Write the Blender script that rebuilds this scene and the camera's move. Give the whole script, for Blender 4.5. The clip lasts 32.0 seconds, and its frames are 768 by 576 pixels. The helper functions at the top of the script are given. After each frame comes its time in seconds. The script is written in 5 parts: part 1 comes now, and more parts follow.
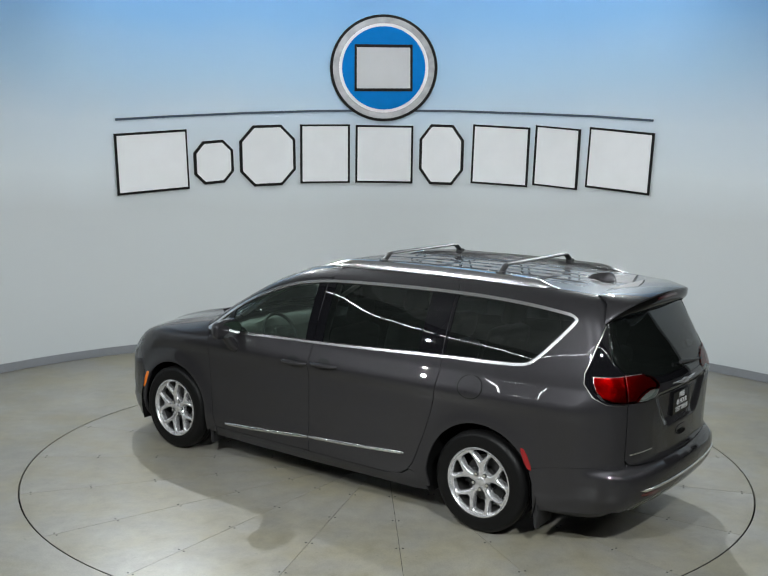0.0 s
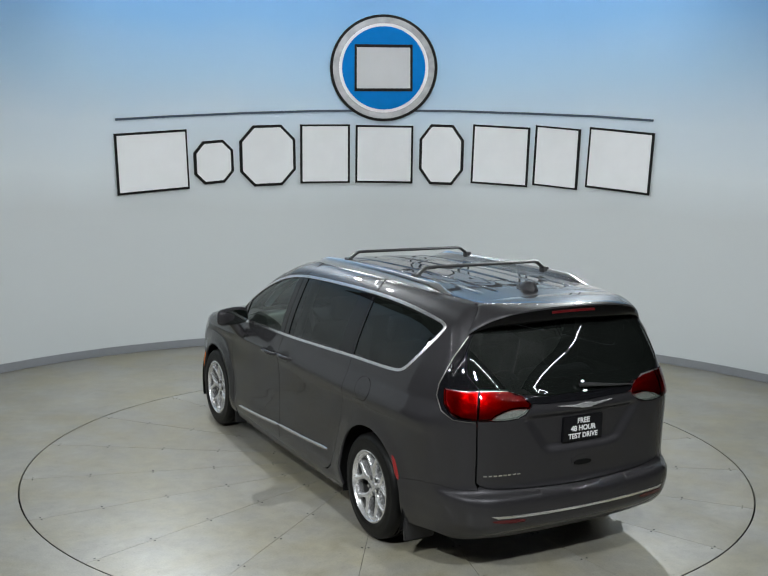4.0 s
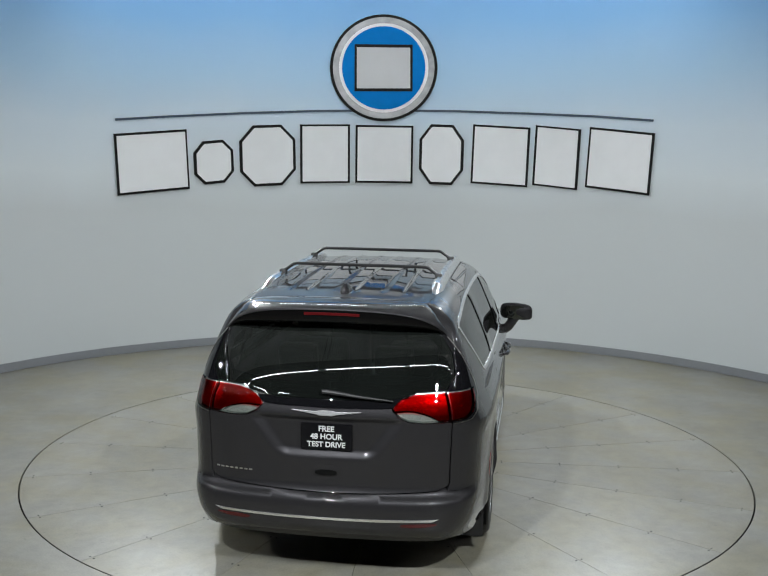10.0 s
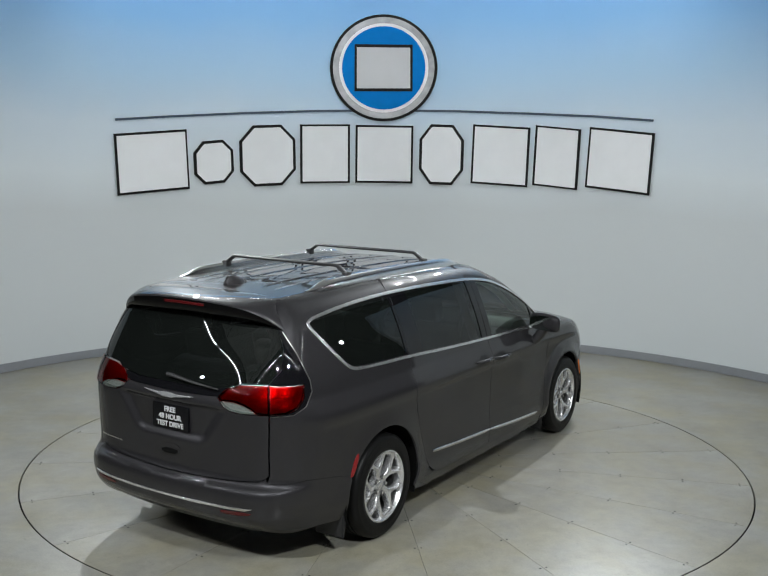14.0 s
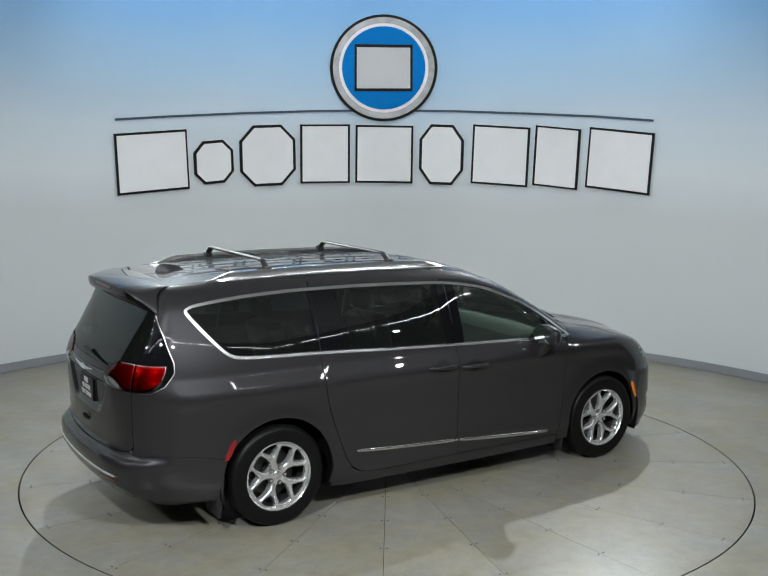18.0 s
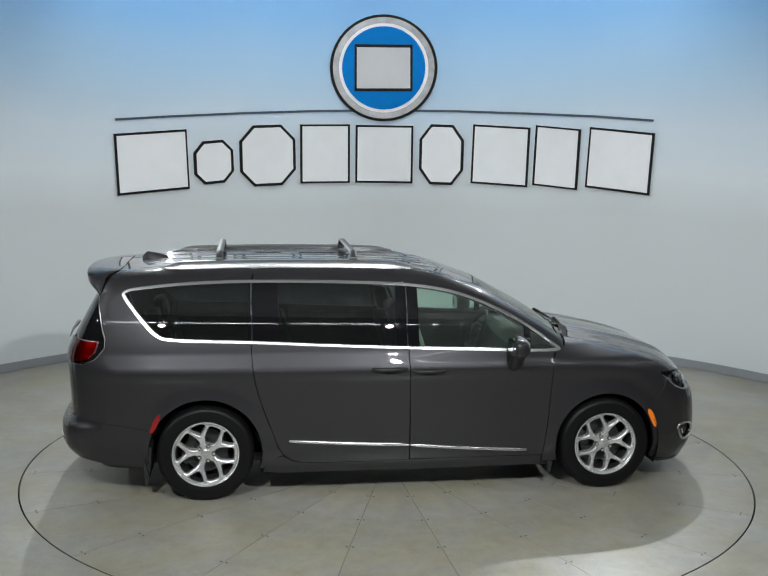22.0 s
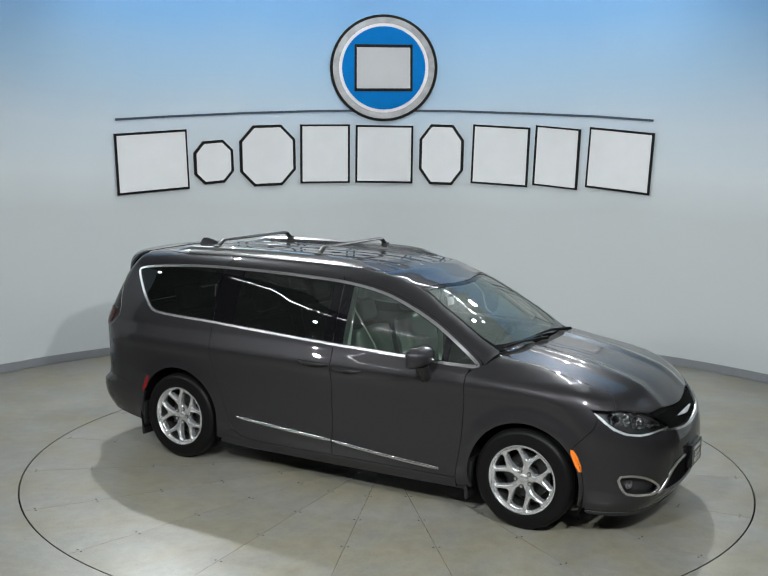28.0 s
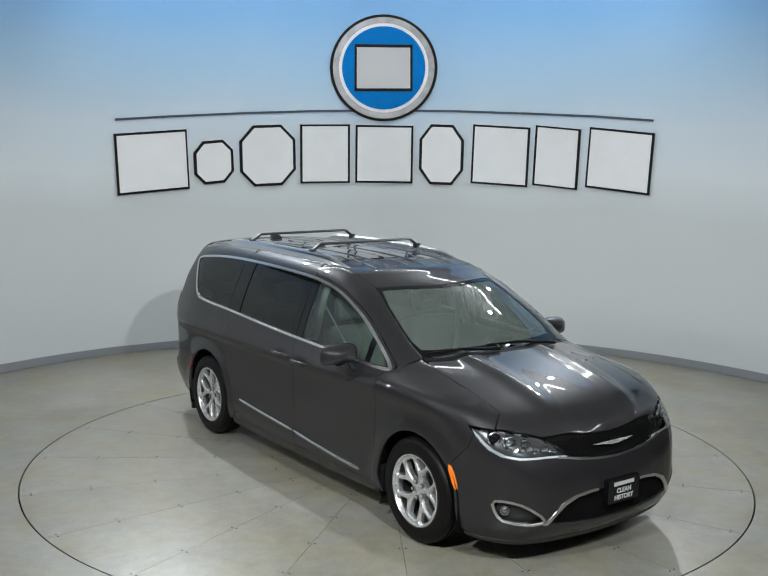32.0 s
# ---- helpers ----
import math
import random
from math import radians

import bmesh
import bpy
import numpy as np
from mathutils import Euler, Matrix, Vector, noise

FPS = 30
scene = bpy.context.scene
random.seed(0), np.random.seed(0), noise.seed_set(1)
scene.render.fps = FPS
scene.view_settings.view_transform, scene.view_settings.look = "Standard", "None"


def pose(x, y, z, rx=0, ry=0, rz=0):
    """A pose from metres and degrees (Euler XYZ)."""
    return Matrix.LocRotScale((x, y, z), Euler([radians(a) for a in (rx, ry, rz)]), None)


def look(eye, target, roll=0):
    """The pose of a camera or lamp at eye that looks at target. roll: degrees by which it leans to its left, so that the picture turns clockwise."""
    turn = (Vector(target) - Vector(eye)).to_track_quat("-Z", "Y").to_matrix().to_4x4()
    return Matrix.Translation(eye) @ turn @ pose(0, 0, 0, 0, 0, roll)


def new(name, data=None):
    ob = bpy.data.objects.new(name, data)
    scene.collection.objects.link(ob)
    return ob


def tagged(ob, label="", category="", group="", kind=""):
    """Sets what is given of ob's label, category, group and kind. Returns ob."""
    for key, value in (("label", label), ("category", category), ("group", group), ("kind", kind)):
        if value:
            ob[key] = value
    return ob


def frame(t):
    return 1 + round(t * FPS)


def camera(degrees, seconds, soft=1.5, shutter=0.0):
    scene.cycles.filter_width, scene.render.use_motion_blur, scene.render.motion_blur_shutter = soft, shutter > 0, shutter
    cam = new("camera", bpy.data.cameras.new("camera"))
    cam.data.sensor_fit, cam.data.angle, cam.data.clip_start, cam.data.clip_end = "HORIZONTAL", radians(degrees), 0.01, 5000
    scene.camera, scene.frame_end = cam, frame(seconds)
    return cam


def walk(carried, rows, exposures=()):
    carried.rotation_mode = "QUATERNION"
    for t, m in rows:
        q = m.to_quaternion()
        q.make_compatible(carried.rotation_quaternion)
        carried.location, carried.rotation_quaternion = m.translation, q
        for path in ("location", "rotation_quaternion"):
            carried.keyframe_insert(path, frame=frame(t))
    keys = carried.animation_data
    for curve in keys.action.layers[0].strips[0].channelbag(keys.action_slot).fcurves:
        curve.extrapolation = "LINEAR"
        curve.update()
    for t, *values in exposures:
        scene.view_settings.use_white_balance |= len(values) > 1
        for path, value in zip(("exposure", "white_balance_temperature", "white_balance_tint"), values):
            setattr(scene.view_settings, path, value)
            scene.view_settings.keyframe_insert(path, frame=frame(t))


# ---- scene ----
from mathutils import geometry

cam = camera(41.99, 32.0, soft=1.3)
STAND = pose(0, -8.312, 2.679, 81.711, 0, .2996) @ pose(0, 0, 0, 0, 0, .811)
walk(cam, [(0, STAND), (32.0, STAND)], exposures=[(0, .10), (3, .06), (6, -.05), (8, -.10), (10, -.10), (14, -.03), (20, .03), (25, .11), (29, .10), (32.0, .04)])

# ---- light ----
world = bpy.data.worlds.new("dim_studio")
scene.world = world
world.use_nodes = True
world.node_tree.nodes["Background"].inputs[0].default_value = (.5, .52, .55, 1)
world.node_tree.nodes["Background"].inputs[1].default_value = .03

CEILING = 4.95
TUBE_LOW = 4.0
# place, watts, spread in degrees
LAMPS = [(-2.9, 3.8, 4.62, 94, 130), (2.9, 3.8, 4.62, 94, 130), (-2.8, 2.5, 4.62, 14, 130), (2.8, 2.5, 4.62, 14, 130), (-1.9, -6.6, 4.62, 70, 90), (1.9, -6.6, 4.62, 70, 90),
         (-6.5, -3.6, 4.05, 23, 90), (6.5, -3.6, 4.05, 5, 90), (-5.1, -.1, 3.2, 2.5, 80), (5.1, -.1, 3.2, 2.5, 80)]
for lx, ly, lz, watts, spread in LAMPS:
    data = bpy.data.lights.new("spot_light", "AREA")
    data.shape, data.size, data.energy, data.color = "DISK", .15 if ly < -5 else .10, watts, (.935, .985, 1)
    data.spread = radians(spread)
    lamp = new("spot_light", data)
    lamp.matrix_world = look((lx, ly, lz), (0, -.6, .4))


# ---- materials ----
def material(name, colour, rough=.5, metal=0.0, coat=0.0, grain=0.0, scale=30.0, bump=0.0, spec=.5, emit=0.0, patch=0.0, alpha=1.0):
    m = bpy.data.materials.new(name)
    m.use_nodes = True
    n, l = m.node_tree.nodes, m.node_tree.links
    b = n["Principled BSDF"]
    b.inputs["Base Color"].default_value = (*colour, 1)
    b.inputs["Roughness"].default_value = rough
    b.inputs["Metallic"].default_value = metal
    b.inputs["Coat Weight"].default_value = coat
    b.inputs["Coat Roughness"].default_value = .03
    b.inputs["Specular IOR Level"].default_value = spec
    if emit:
        b.inputs["Emission Color"].default_value = (*colour, 1)
        b.inputs["Emission Strength"].default_value = emit
    if grain or bump or patch:
        at = n.new("ShaderNodeTexCoord")
        fine = n.new("ShaderNodeTexNoise")
        fine.inputs["Scale"].default_value, fine.inputs["Detail"].default_value = scale, 6
        l.new(at.outputs["Object"], fine.inputs["Vector"])
        wide = n.new("ShaderNodeTexNoise")
        wide.inputs["Scale"].default_value, wide.inputs["Detail"].default_value = scale / 14, 4
        l.new(at.outputs["Object"], wide.inputs["Vector"])
        shade = n.new("ShaderNodeMath")
        shade.operation = "MULTIPLY_ADD"
        shade.inputs[1].default_value, shade.inputs[2].default_value = grain, 1 - grain / 2 - patch / 2
        l.new(fine.outputs["Fac"], shade.inputs[0])
        add = n.new("ShaderNodeMath")
        add.operation = "MULTIPLY_ADD"
        add.inputs[1].default_value = patch
        l.new(wide.outputs["Fac"], add.inputs[0])
        l.new(shade.outputs[0], add.inputs[2])
        mix = n.new("ShaderNodeVectorMath")
        mix.operation = "SCALE"
        mix.inputs[0].default_value = colour
        l.new(add.outputs[0], mix.inputs["Scale"])
        l.new(mix.outputs[0], b.inputs["Base Color"])
        if bump:
            bp = n.new("ShaderNodeBump")
            bp.inputs["Strength"].default_value, bp.inputs["Distance"].default_value = bump, .002
            l.new(fine.outputs["Fac"], bp.inputs["Height"])
            l.new(bp.outputs[0], b.inputs["Normal"])
    return m


def pane(name, tint, rough=0.0, ior=1.7, dust=0.0):
    """Window glass: clear with a tint and a thin film of dust, and a mirror where it is seen at a slant."""
    m = bpy.data.materials.new(name)
    m.use_nodes = True
    n, l = m.node_tree.nodes, m.node_tree.links
    n.remove(n["Principled BSDF"])
    clear, gloss, mix, fres = (n.new(k) for k in ("ShaderNodeBsdfTransparent", "ShaderNodeBsdfGlossy", "ShaderNodeMixShader", "ShaderNodeFresnel"))
    clear.inputs[0].default_value = (*tint, 1)
    gloss.inputs["Roughness"].default_value = rough
    fres.inputs[0].default_value = ior
    l.new(fres.outputs[0], mix.inputs[0])
    under = clear
    if dust:
        film, under = n.new("ShaderNodeBsdfDiffuse"), n.new("ShaderNodeMixShader")
        film.inputs[0].default_value = (.72, .86, .78, 1)
        at, cloud, amount = (n.new(k) for k in ("ShaderNodeTexCoord", "ShaderNodeTexNoise", "ShaderNodeMapRange"))
        cloud.inputs["Scale"].default_value = 3.5
        amount.inputs[3].default_value, amount.inputs[4].default_value = dust * .7, dust * 1.3
        l.new(at.outputs["Object"], cloud.inputs["Vector"])
        l.new(cloud.outputs["Fac"], amount.inputs[0])
        l.new(amount.outputs[0], under.inputs[0])
        l.new(clear.outputs[0], under.inputs[1])
        l.new(film.outputs[0], under.inputs[2])
    l.new(under.outputs[0], mix.inputs[1])
    l.new(gloss.outputs[0], mix.inputs[2])
    l.new(mix.outputs[0], n["Material Output"].inputs[0])
    return m


def paint_material():
    """Dark grey metallic car paint with fine flakes under a clear coat."""
    m = material("grey_car_paint", (.03, .03, .03), .5, .55, 1.0, spec=.2)
    m.node_tree.nodes["Principled BSDF"].inputs["Coat IOR"].default_value = 1.4
    m.node_tree.nodes["Principled BSDF"].inputs["Coat Roughness"].default_value = .012
    m.node_tree.nodes["Principled BSDF"].inputs["Specular Tint"].default_value = (.3, .3, .31, 1)
    n, l = m.node_tree.nodes, m.node_tree.links
    b = n["Principled BSDF"]
    at, cell = n.new("ShaderNodeTexCoord"), n.new("ShaderNodeTexVoronoi")
    cell.inputs["Scale"].default_value = 900
    l.new(at.outputs["Object"], cell.inputs["Vector"])
    wide = n.new("ShaderNodeTexNoise")
    wide.inputs["Scale"].default_value = 2.0
    l.new(at.outputs["Object"], wide.inputs["Vector"])
    ramp = n.new("ShaderNodeMapRange")
    ramp.inputs[3].default_value, ramp.inputs[4].default_value = .36, .44
    l.new(wide.outputs["Fac"], ramp.inputs[0])
    l.new(ramp.outputs[0], b.inputs["Roughness"])
    mix = n.new("ShaderNodeMix")
    mix.data_type = "RGBA"
    mix.inputs[6].default_value, mix.inputs[7].default_value = (.0215, .0207, .0226, 1), (.045, .0433, .0467, 1)
    l.new(cell.outputs["Color"], mix.inputs[0])
    l.new(mix.outputs[2], b.inputs["Base Color"])
    return m


def concrete_material(name, tone, rough):
    """Sealed grey floor: cloudy stains, fine grit, and a gloss that varies."""
    m = material(name, tone, rough)
    n, l = m.node_tree.nodes, m.node_tree.links
    b = n["Principled BSDF"]
    at = n.new("ShaderNodeTexCoord")
    noises = []
    for s, d in ((1.3, 7), (9, 7), (95, 6)):
        t = n.new("ShaderNodeTexNoise")
        t.inputs["Scale"].default_value, t.inputs["Detail"].default_value, t.inputs["Roughness"].default_value = s, d, .62
        l.new(at.outputs["Object"], t.inputs["Vector"])
        noises.append(t)
    total = None
    for t, k in zip(noises, (.75, .84, .85)):
        a = n.new("ShaderNodeMath")
        a.operation = "MULTIPLY_ADD"
        a.inputs[1].default_value = k
        l.new(t.outputs["Fac"], a.inputs[0])
        a.inputs[2].default_value = 1 - .5 * (.75 + .84 + .85)
        if total:
            l.new(total.outputs[0], a.inputs[2])
        total = a
    info = n.new("ShaderNodeObjectInfo")
    vary = n.new("ShaderNodeMath")
    vary.operation = "MULTIPLY_ADD"
    vary.inputs[1].default_value, vary.inputs[2].default_value = .07, .965
    l.new(info.outputs["Random"], vary.inputs[0])
    speck, dirt, dirty = n.new("ShaderNodeTexNoise"), n.new("ShaderNodeMapRange"), n.new("ShaderNodeMath")
    speck.inputs["Scale"].default_value, speck.inputs["Detail"].default_value = 17, 3
    dirt.inputs[1].default_value, dirt.inputs[2].default_value, dirt.inputs[3].default_value, dirt.inputs[4].default_value = .68, .76, 1, .62
    dirty.operation = "MULTIPLY"
    l.new(at.outputs["Object"], speck.inputs["Vector"])
    l.new(speck.outputs["Fac"], dirt.inputs[0])
    l.new(dirt.outputs[0], dirty.inputs[0])
    l.new(total.outputs[0], dirty.inputs[1])
    both = n.new("ShaderNodeMath")
    both.operation = "MULTIPLY"
    l.new(dirty.outputs[0], both.inputs[0])
    l.new(vary.outputs[0], both.inputs[1])
    col = n.new("ShaderNodeVectorMath")
    col.operation = "SCALE"
    drift = n.new("ShaderNodeTexNoise")
    drift.inputs["Scale"].default_value, drift.inputs["Detail"].default_value = 1.7, 3
    l.new(at.outputs["Object"], drift.inputs["Vector"])
    sharp = n.new("ShaderNodeMapRange")
    sharp.inputs[1].default_value, sharp.inputs[2].default_value = .40, .62
    l.new(drift.outputs["Fac"], sharp.inputs[0])
    hue = n.new("ShaderNodeMix")
    hue.data_type = "RGBA"
    hue.inputs[6].default_value, hue.inputs[7].default_value = (*tone, 1), (tone[0] * .98, tone[1] * .93, tone[2] * .76, 1)
    l.new(sharp.outputs[0], hue.inputs[0])
    l.new(hue.outputs[2], col.inputs[0])
    l.new(both.outputs[0], col.inputs["Scale"])
    l.new(col.outputs[0], b.inputs["Base Color"])
    gl = n.new("ShaderNodeMapRange")
    gl.inputs[3].default_value, gl.inputs[4].default_value = rough - .1, rough + .14
    l.new(noises[1].outputs["Fac"], gl.inputs[0])
    l.new(gl.outputs[0], b.inputs["Roughness"])
    bp = n.new("ShaderNodeBump")
    bp.inputs["Strength"].default_value, bp.inputs["Distance"].default_value = .25, .003
    l.new(noises[2].outputs["Fac"], bp.inputs["Height"])
    l.new(bp.outputs[0], b.inputs["Normal"])
    return m


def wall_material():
    """Matt wall, pale grey below; from head height upwards an added haze of sky blue is put into its colour."""
    m = material("hazed_wall", (.7, .72, .72), .75)
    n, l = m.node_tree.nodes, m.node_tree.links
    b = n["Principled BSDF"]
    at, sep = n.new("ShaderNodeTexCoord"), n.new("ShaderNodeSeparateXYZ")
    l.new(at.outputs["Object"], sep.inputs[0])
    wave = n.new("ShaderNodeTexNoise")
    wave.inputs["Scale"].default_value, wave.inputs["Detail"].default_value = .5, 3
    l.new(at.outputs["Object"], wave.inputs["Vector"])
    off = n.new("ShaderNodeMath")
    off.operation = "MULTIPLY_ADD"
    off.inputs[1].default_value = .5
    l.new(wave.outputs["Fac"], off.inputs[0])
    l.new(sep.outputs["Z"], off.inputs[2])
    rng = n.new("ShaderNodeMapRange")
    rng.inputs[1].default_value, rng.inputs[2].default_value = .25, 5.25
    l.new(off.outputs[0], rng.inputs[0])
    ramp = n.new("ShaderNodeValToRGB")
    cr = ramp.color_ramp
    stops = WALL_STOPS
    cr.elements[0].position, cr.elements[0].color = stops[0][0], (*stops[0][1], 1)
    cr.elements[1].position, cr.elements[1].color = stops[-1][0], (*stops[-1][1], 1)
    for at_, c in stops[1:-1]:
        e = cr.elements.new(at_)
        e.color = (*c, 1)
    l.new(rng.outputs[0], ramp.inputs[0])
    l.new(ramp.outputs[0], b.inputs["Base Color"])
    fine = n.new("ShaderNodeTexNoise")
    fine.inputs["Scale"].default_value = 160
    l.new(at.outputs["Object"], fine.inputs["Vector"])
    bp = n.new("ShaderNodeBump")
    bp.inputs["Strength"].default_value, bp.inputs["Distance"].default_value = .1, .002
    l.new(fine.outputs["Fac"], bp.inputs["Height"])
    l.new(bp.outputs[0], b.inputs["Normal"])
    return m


# palest at mid height, blue above: haze put into the plain grey wall's colour
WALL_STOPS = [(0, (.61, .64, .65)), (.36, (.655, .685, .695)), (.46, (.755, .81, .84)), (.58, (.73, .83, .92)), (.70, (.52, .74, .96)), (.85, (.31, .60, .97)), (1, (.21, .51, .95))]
M_PAINT = paint_material()
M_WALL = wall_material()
M_FLOOR = concrete_material("sealed_concrete", (.210, .205, .184), .40)
M_PLATE = concrete_material("turntable_deck", (.236, .229, .204), .32)
M_BASE = material("grey_cove_base", (.24, .25, .27), .5, grain=.1, scale=20)
M_DARK = material("dark_ceiling_paint", (.03, .03, .032), .8, grain=.2, scale=6)
M_SOFFIT = material("pale_ceiling_paint", (.46, .465, .46), .7, grain=.06, scale=8)
M_GAP = material("dark_joint", (.02, .02, .02), .8)
M_CHROME = material("chrome", (.86, .86, .87), .15, 1.0, grain=.05, scale=40)
M_SURROUND = material("window_trim_chrome", (.72, .72, .73), .27, 1.0, grain=.05, scale=40)
M_MIRROR = material("mirror_silver", (.30, .33, .31), .02, 1.0)
M_SATIN = material("satin_silver", (.66, .66, .67), .22, 1.0, grain=.06, scale=40)
M_ALLOY = material("alloy_wheel", (.62, .62, .63), .27, .78, .4, grain=.08, scale=60)
M_BLACK = material("gloss_black", (.005, .005, .006), .02, spec=.35)
M_PLASTIC = material("black_plastic", (.014, .014, .015), .5, bump=.3, scale=400, grain=.2)
M_RUBBER = material("tyre_rubber", (.005, .005, .005), .42, spec=.14, bump=.3, scale=300, grain=.3)
M_SEAL = material("rubber_seal", (.004, .004, .004), .7, spec=.08)
M_CUP_SHADE = material("shaded_handle_cup", (.009, .009, .010), .35, spec=.2)
M_LIP = material("black_lip", (.003, .003, .003), .08, spec=.15)
M_TINT = pane("privacy_glass", (.11, .116, .121), ior=1.5, dust=.007)
M_CLEAR = pane("green_glass", (.70, .84, .76), dust=.02)
M_SCREEN = pane("dusty_windscreen", (.74, .86, .79), dust=.095)
M_LENS = pane("clear_lens", (.93, .95, .96))
M_RED = pane("red_lens", (.46, .011, .013), ior=1.45, dust=0)
M_LAMPBOWL = material("faceted_reflector", (.52, .52, .52), .32, .9, grain=.9, scale=55, bump=1.0, patch=.5)
M_DARKRED = material("unlit_red_lens", (.06, .004, .005), .1, 0, .3)
M_RAIL = material("polished_rail", (.70, .70, .71), .20, 1.0, grain=.05, scale=40)
M_HEADBOX = material("dark_headlamp_lining", (.09, .09, .093), .22, .6, grain=.8, scale=45)
M_REDLAMP = material("red_reflector", (.20, .006, .008), .16, 0, .5, grain=.3, scale=150)
M_WHITELENS = pane("frosted_lens", (.80, .76, .75), ior=1.45, dust=.10)
M_AMBER = material("amber_lens", (.85, .20, .015), .18, 0, .6, grain=.25, scale=120)
M_LAMPBOX = material("lamp_reflector", (.38, .38, .39), .22, .9, grain=.5, scale=45)
M_CABIN = material("grey_leather", (.13, .134, .126), .5, grain=.15, scale=50, bump=.2)
M_DASH = material("dark_grey_dash", (.075, .078, .074), .6, grain=.15, scale=60)
M_TRIM = material("dark_cabin_trim", (.035, .036, .036), .55, grain=.15, scale=60)
M_LINING = material("pale_headlining", (.58, .58, .54), .8, grain=.08, scale=60)
M_BARREL = material("dark_brake_steel", (.06, .06, .058), .5, .8, grain=.2, scale=60)
# bright metal for the painted highlight along the tail lamp's gap
M_GAP_GLINT = material("brake_steel", (.30, .29, .28), .35, 1.0, grain=.2, scale=60)
M_TEXT = material("white_print", (.50, .50, .50), .5)
M_STRIP = material("pale_lamp_strip", (.88, .89, .90), .25, 0, .6)
M_TUBE = material("led_tube", (.95, .985, 1), .5, emit=96)
M_SIGNWHITE = material("sign_white", (.92, .92, .93), .35, grain=.08, scale=4)
M_SIGNBLACK = material("sign_black", (.008, .007, .007), .5, spec=.2)
M_SIGNBLUE = material("sign_blue", (.0, .22, .64), .5, grain=.25, scale=5, spec=.08)
M_SIGNRING = material("sign_brushed_ring", (.36, .36, .37), .38, .3, grain=1.1, scale=9, patch=.9)
M_SIGNSILVER = material("sign_silver", (.46, .46, .47), .35, .2, grain=.15, scale=3, patch=.5)
M_SIGNLINE = material("sign_slate", (.05, .08, .125), .5)


# ---- the minivan's skin: one smooth closed surface, half widths and heights in metres ----
def smooth_curve(knots):
    """A monotone cubic through (position, value) knots, straight beyond its ends."""
    X, Y = np.array([k[0] for k in knots], float), np.array([k[1] for k in knots], float)
    h, s = np.diff(X), np.diff(Y) / np.diff(X)
    m = np.empty_like(Y)
    m[0], m[-1] = s[0], s[-1]
    same = s[:-1] * s[1:] > 0
    with np.errstate(divide="ignore", invalid="ignore"):
        w1, w2 = 2 * h[1:] + h[:-1], h[1:] + 2 * h[:-1]
        m[1:-1] = np.where(same, (w1 + w2) / (w1 / s[:-1] + w2 / s[1:]), 0)

    def value(x):
        x = np.asarray(x, float)
        i = np.clip(np.searchsorted(X, x) - 1, 0, len(h) - 1)
        t = (x - X[i]) / h[i]
        c = np.clip(t, 0, 1)
        v = (Y[i] * (1 + 2 * c) * (1 - c) ** 2 + h[i] * m[i] * c * (1 - c) ** 2
             + Y[i + 1] * c * c * (3 - 2 * c) + h[i] * m[i + 1] * c * c * (c - 1))
        return v + np.where(t < 0, m[0] * (x - X[0]), 0) + np.where(t > 1, m[-1] * (x - X[-1]), 0)
    return value


def smax(a, b, k):
    h = np.maximum(k - np.abs(a - b), 0)
    return np.maximum(a, b) + h * h / (4 * k)


def ease(x, a, b):
    t = np.clip((x - a) / (b - a), 0, 1)
    return t * t * (3 - 2 * t)


FLANK = smooth_curve([(.12, .90), (.20, .93), (.28, .958), (.38, .969), (.47, .963), (.58, .962), (.70, .966), (.82, .970), (.90, .976), (.945, .986), (.985, .990),
                      (1.005, .986), (1.03, .9765), (1.06, .9645), (1.09, .9525), (1.115, .943), (1.14, .9365), (1.17, .929), (1.30, .888), (1.45, .826), (1.60, .755), (1.70, .69), (1.80, .60)])
TAPER_FRONT = smooth_curve([(-1, 0), (.5, 0), (1.0, .008), (1.5, .02), (1.95, .045), (2.2, .12), (2.5, .30)])
TAPER_CABIN = smooth_curve([(-1, 0), (-.3, 0), (.5, .018), (1.15, .068), (1.5, .20), (2, .45)])
TAPER_REAR = smooth_curve([(-2.7, .20), (-2.5, .105), (-2.2, .045), (-1.9, .017), (-1.5, .006), (-1.0, 0), (0, 0)])
NOSE = smooth_curve([(.12, 2.34), (.20, 2.41), (.28, 2.465), (.42, 2.50), (.55, 2.495), (.68, 2.485), (.77, 2.46), (.85, 2.41), (1.0, 2.3)])
TAIL = smooth_curve([(.12, 2.38), (.22, 2.48), (.30, 2.58), (.40, 2.66), (.50, 2.675), (.555, 2.668), (.595, 2.612), (.64, 2.600), (.90, 2.61),
                     (1.05, 2.615), (1.13, 2.595), (1.2, 2.56), (1.35, 2.482), (1.5, 2.398), (1.62, 2.33)])
ROOF = smooth_curve([(-2.7, 1.645), (-2.5, 1.672), (-2.3, 1.695), (-2.0, 1.72), (-1.5, 1.738), (-1.0, 1.746), (-.5, 1.743), (0, 1.727), (.3, 1.692),
                     (.47, 1.64), (.65, 1.575), (.855, 1.47), (1.065, 1.355), (1.216, 1.262), (1.5, 1.08), (2, .75)])
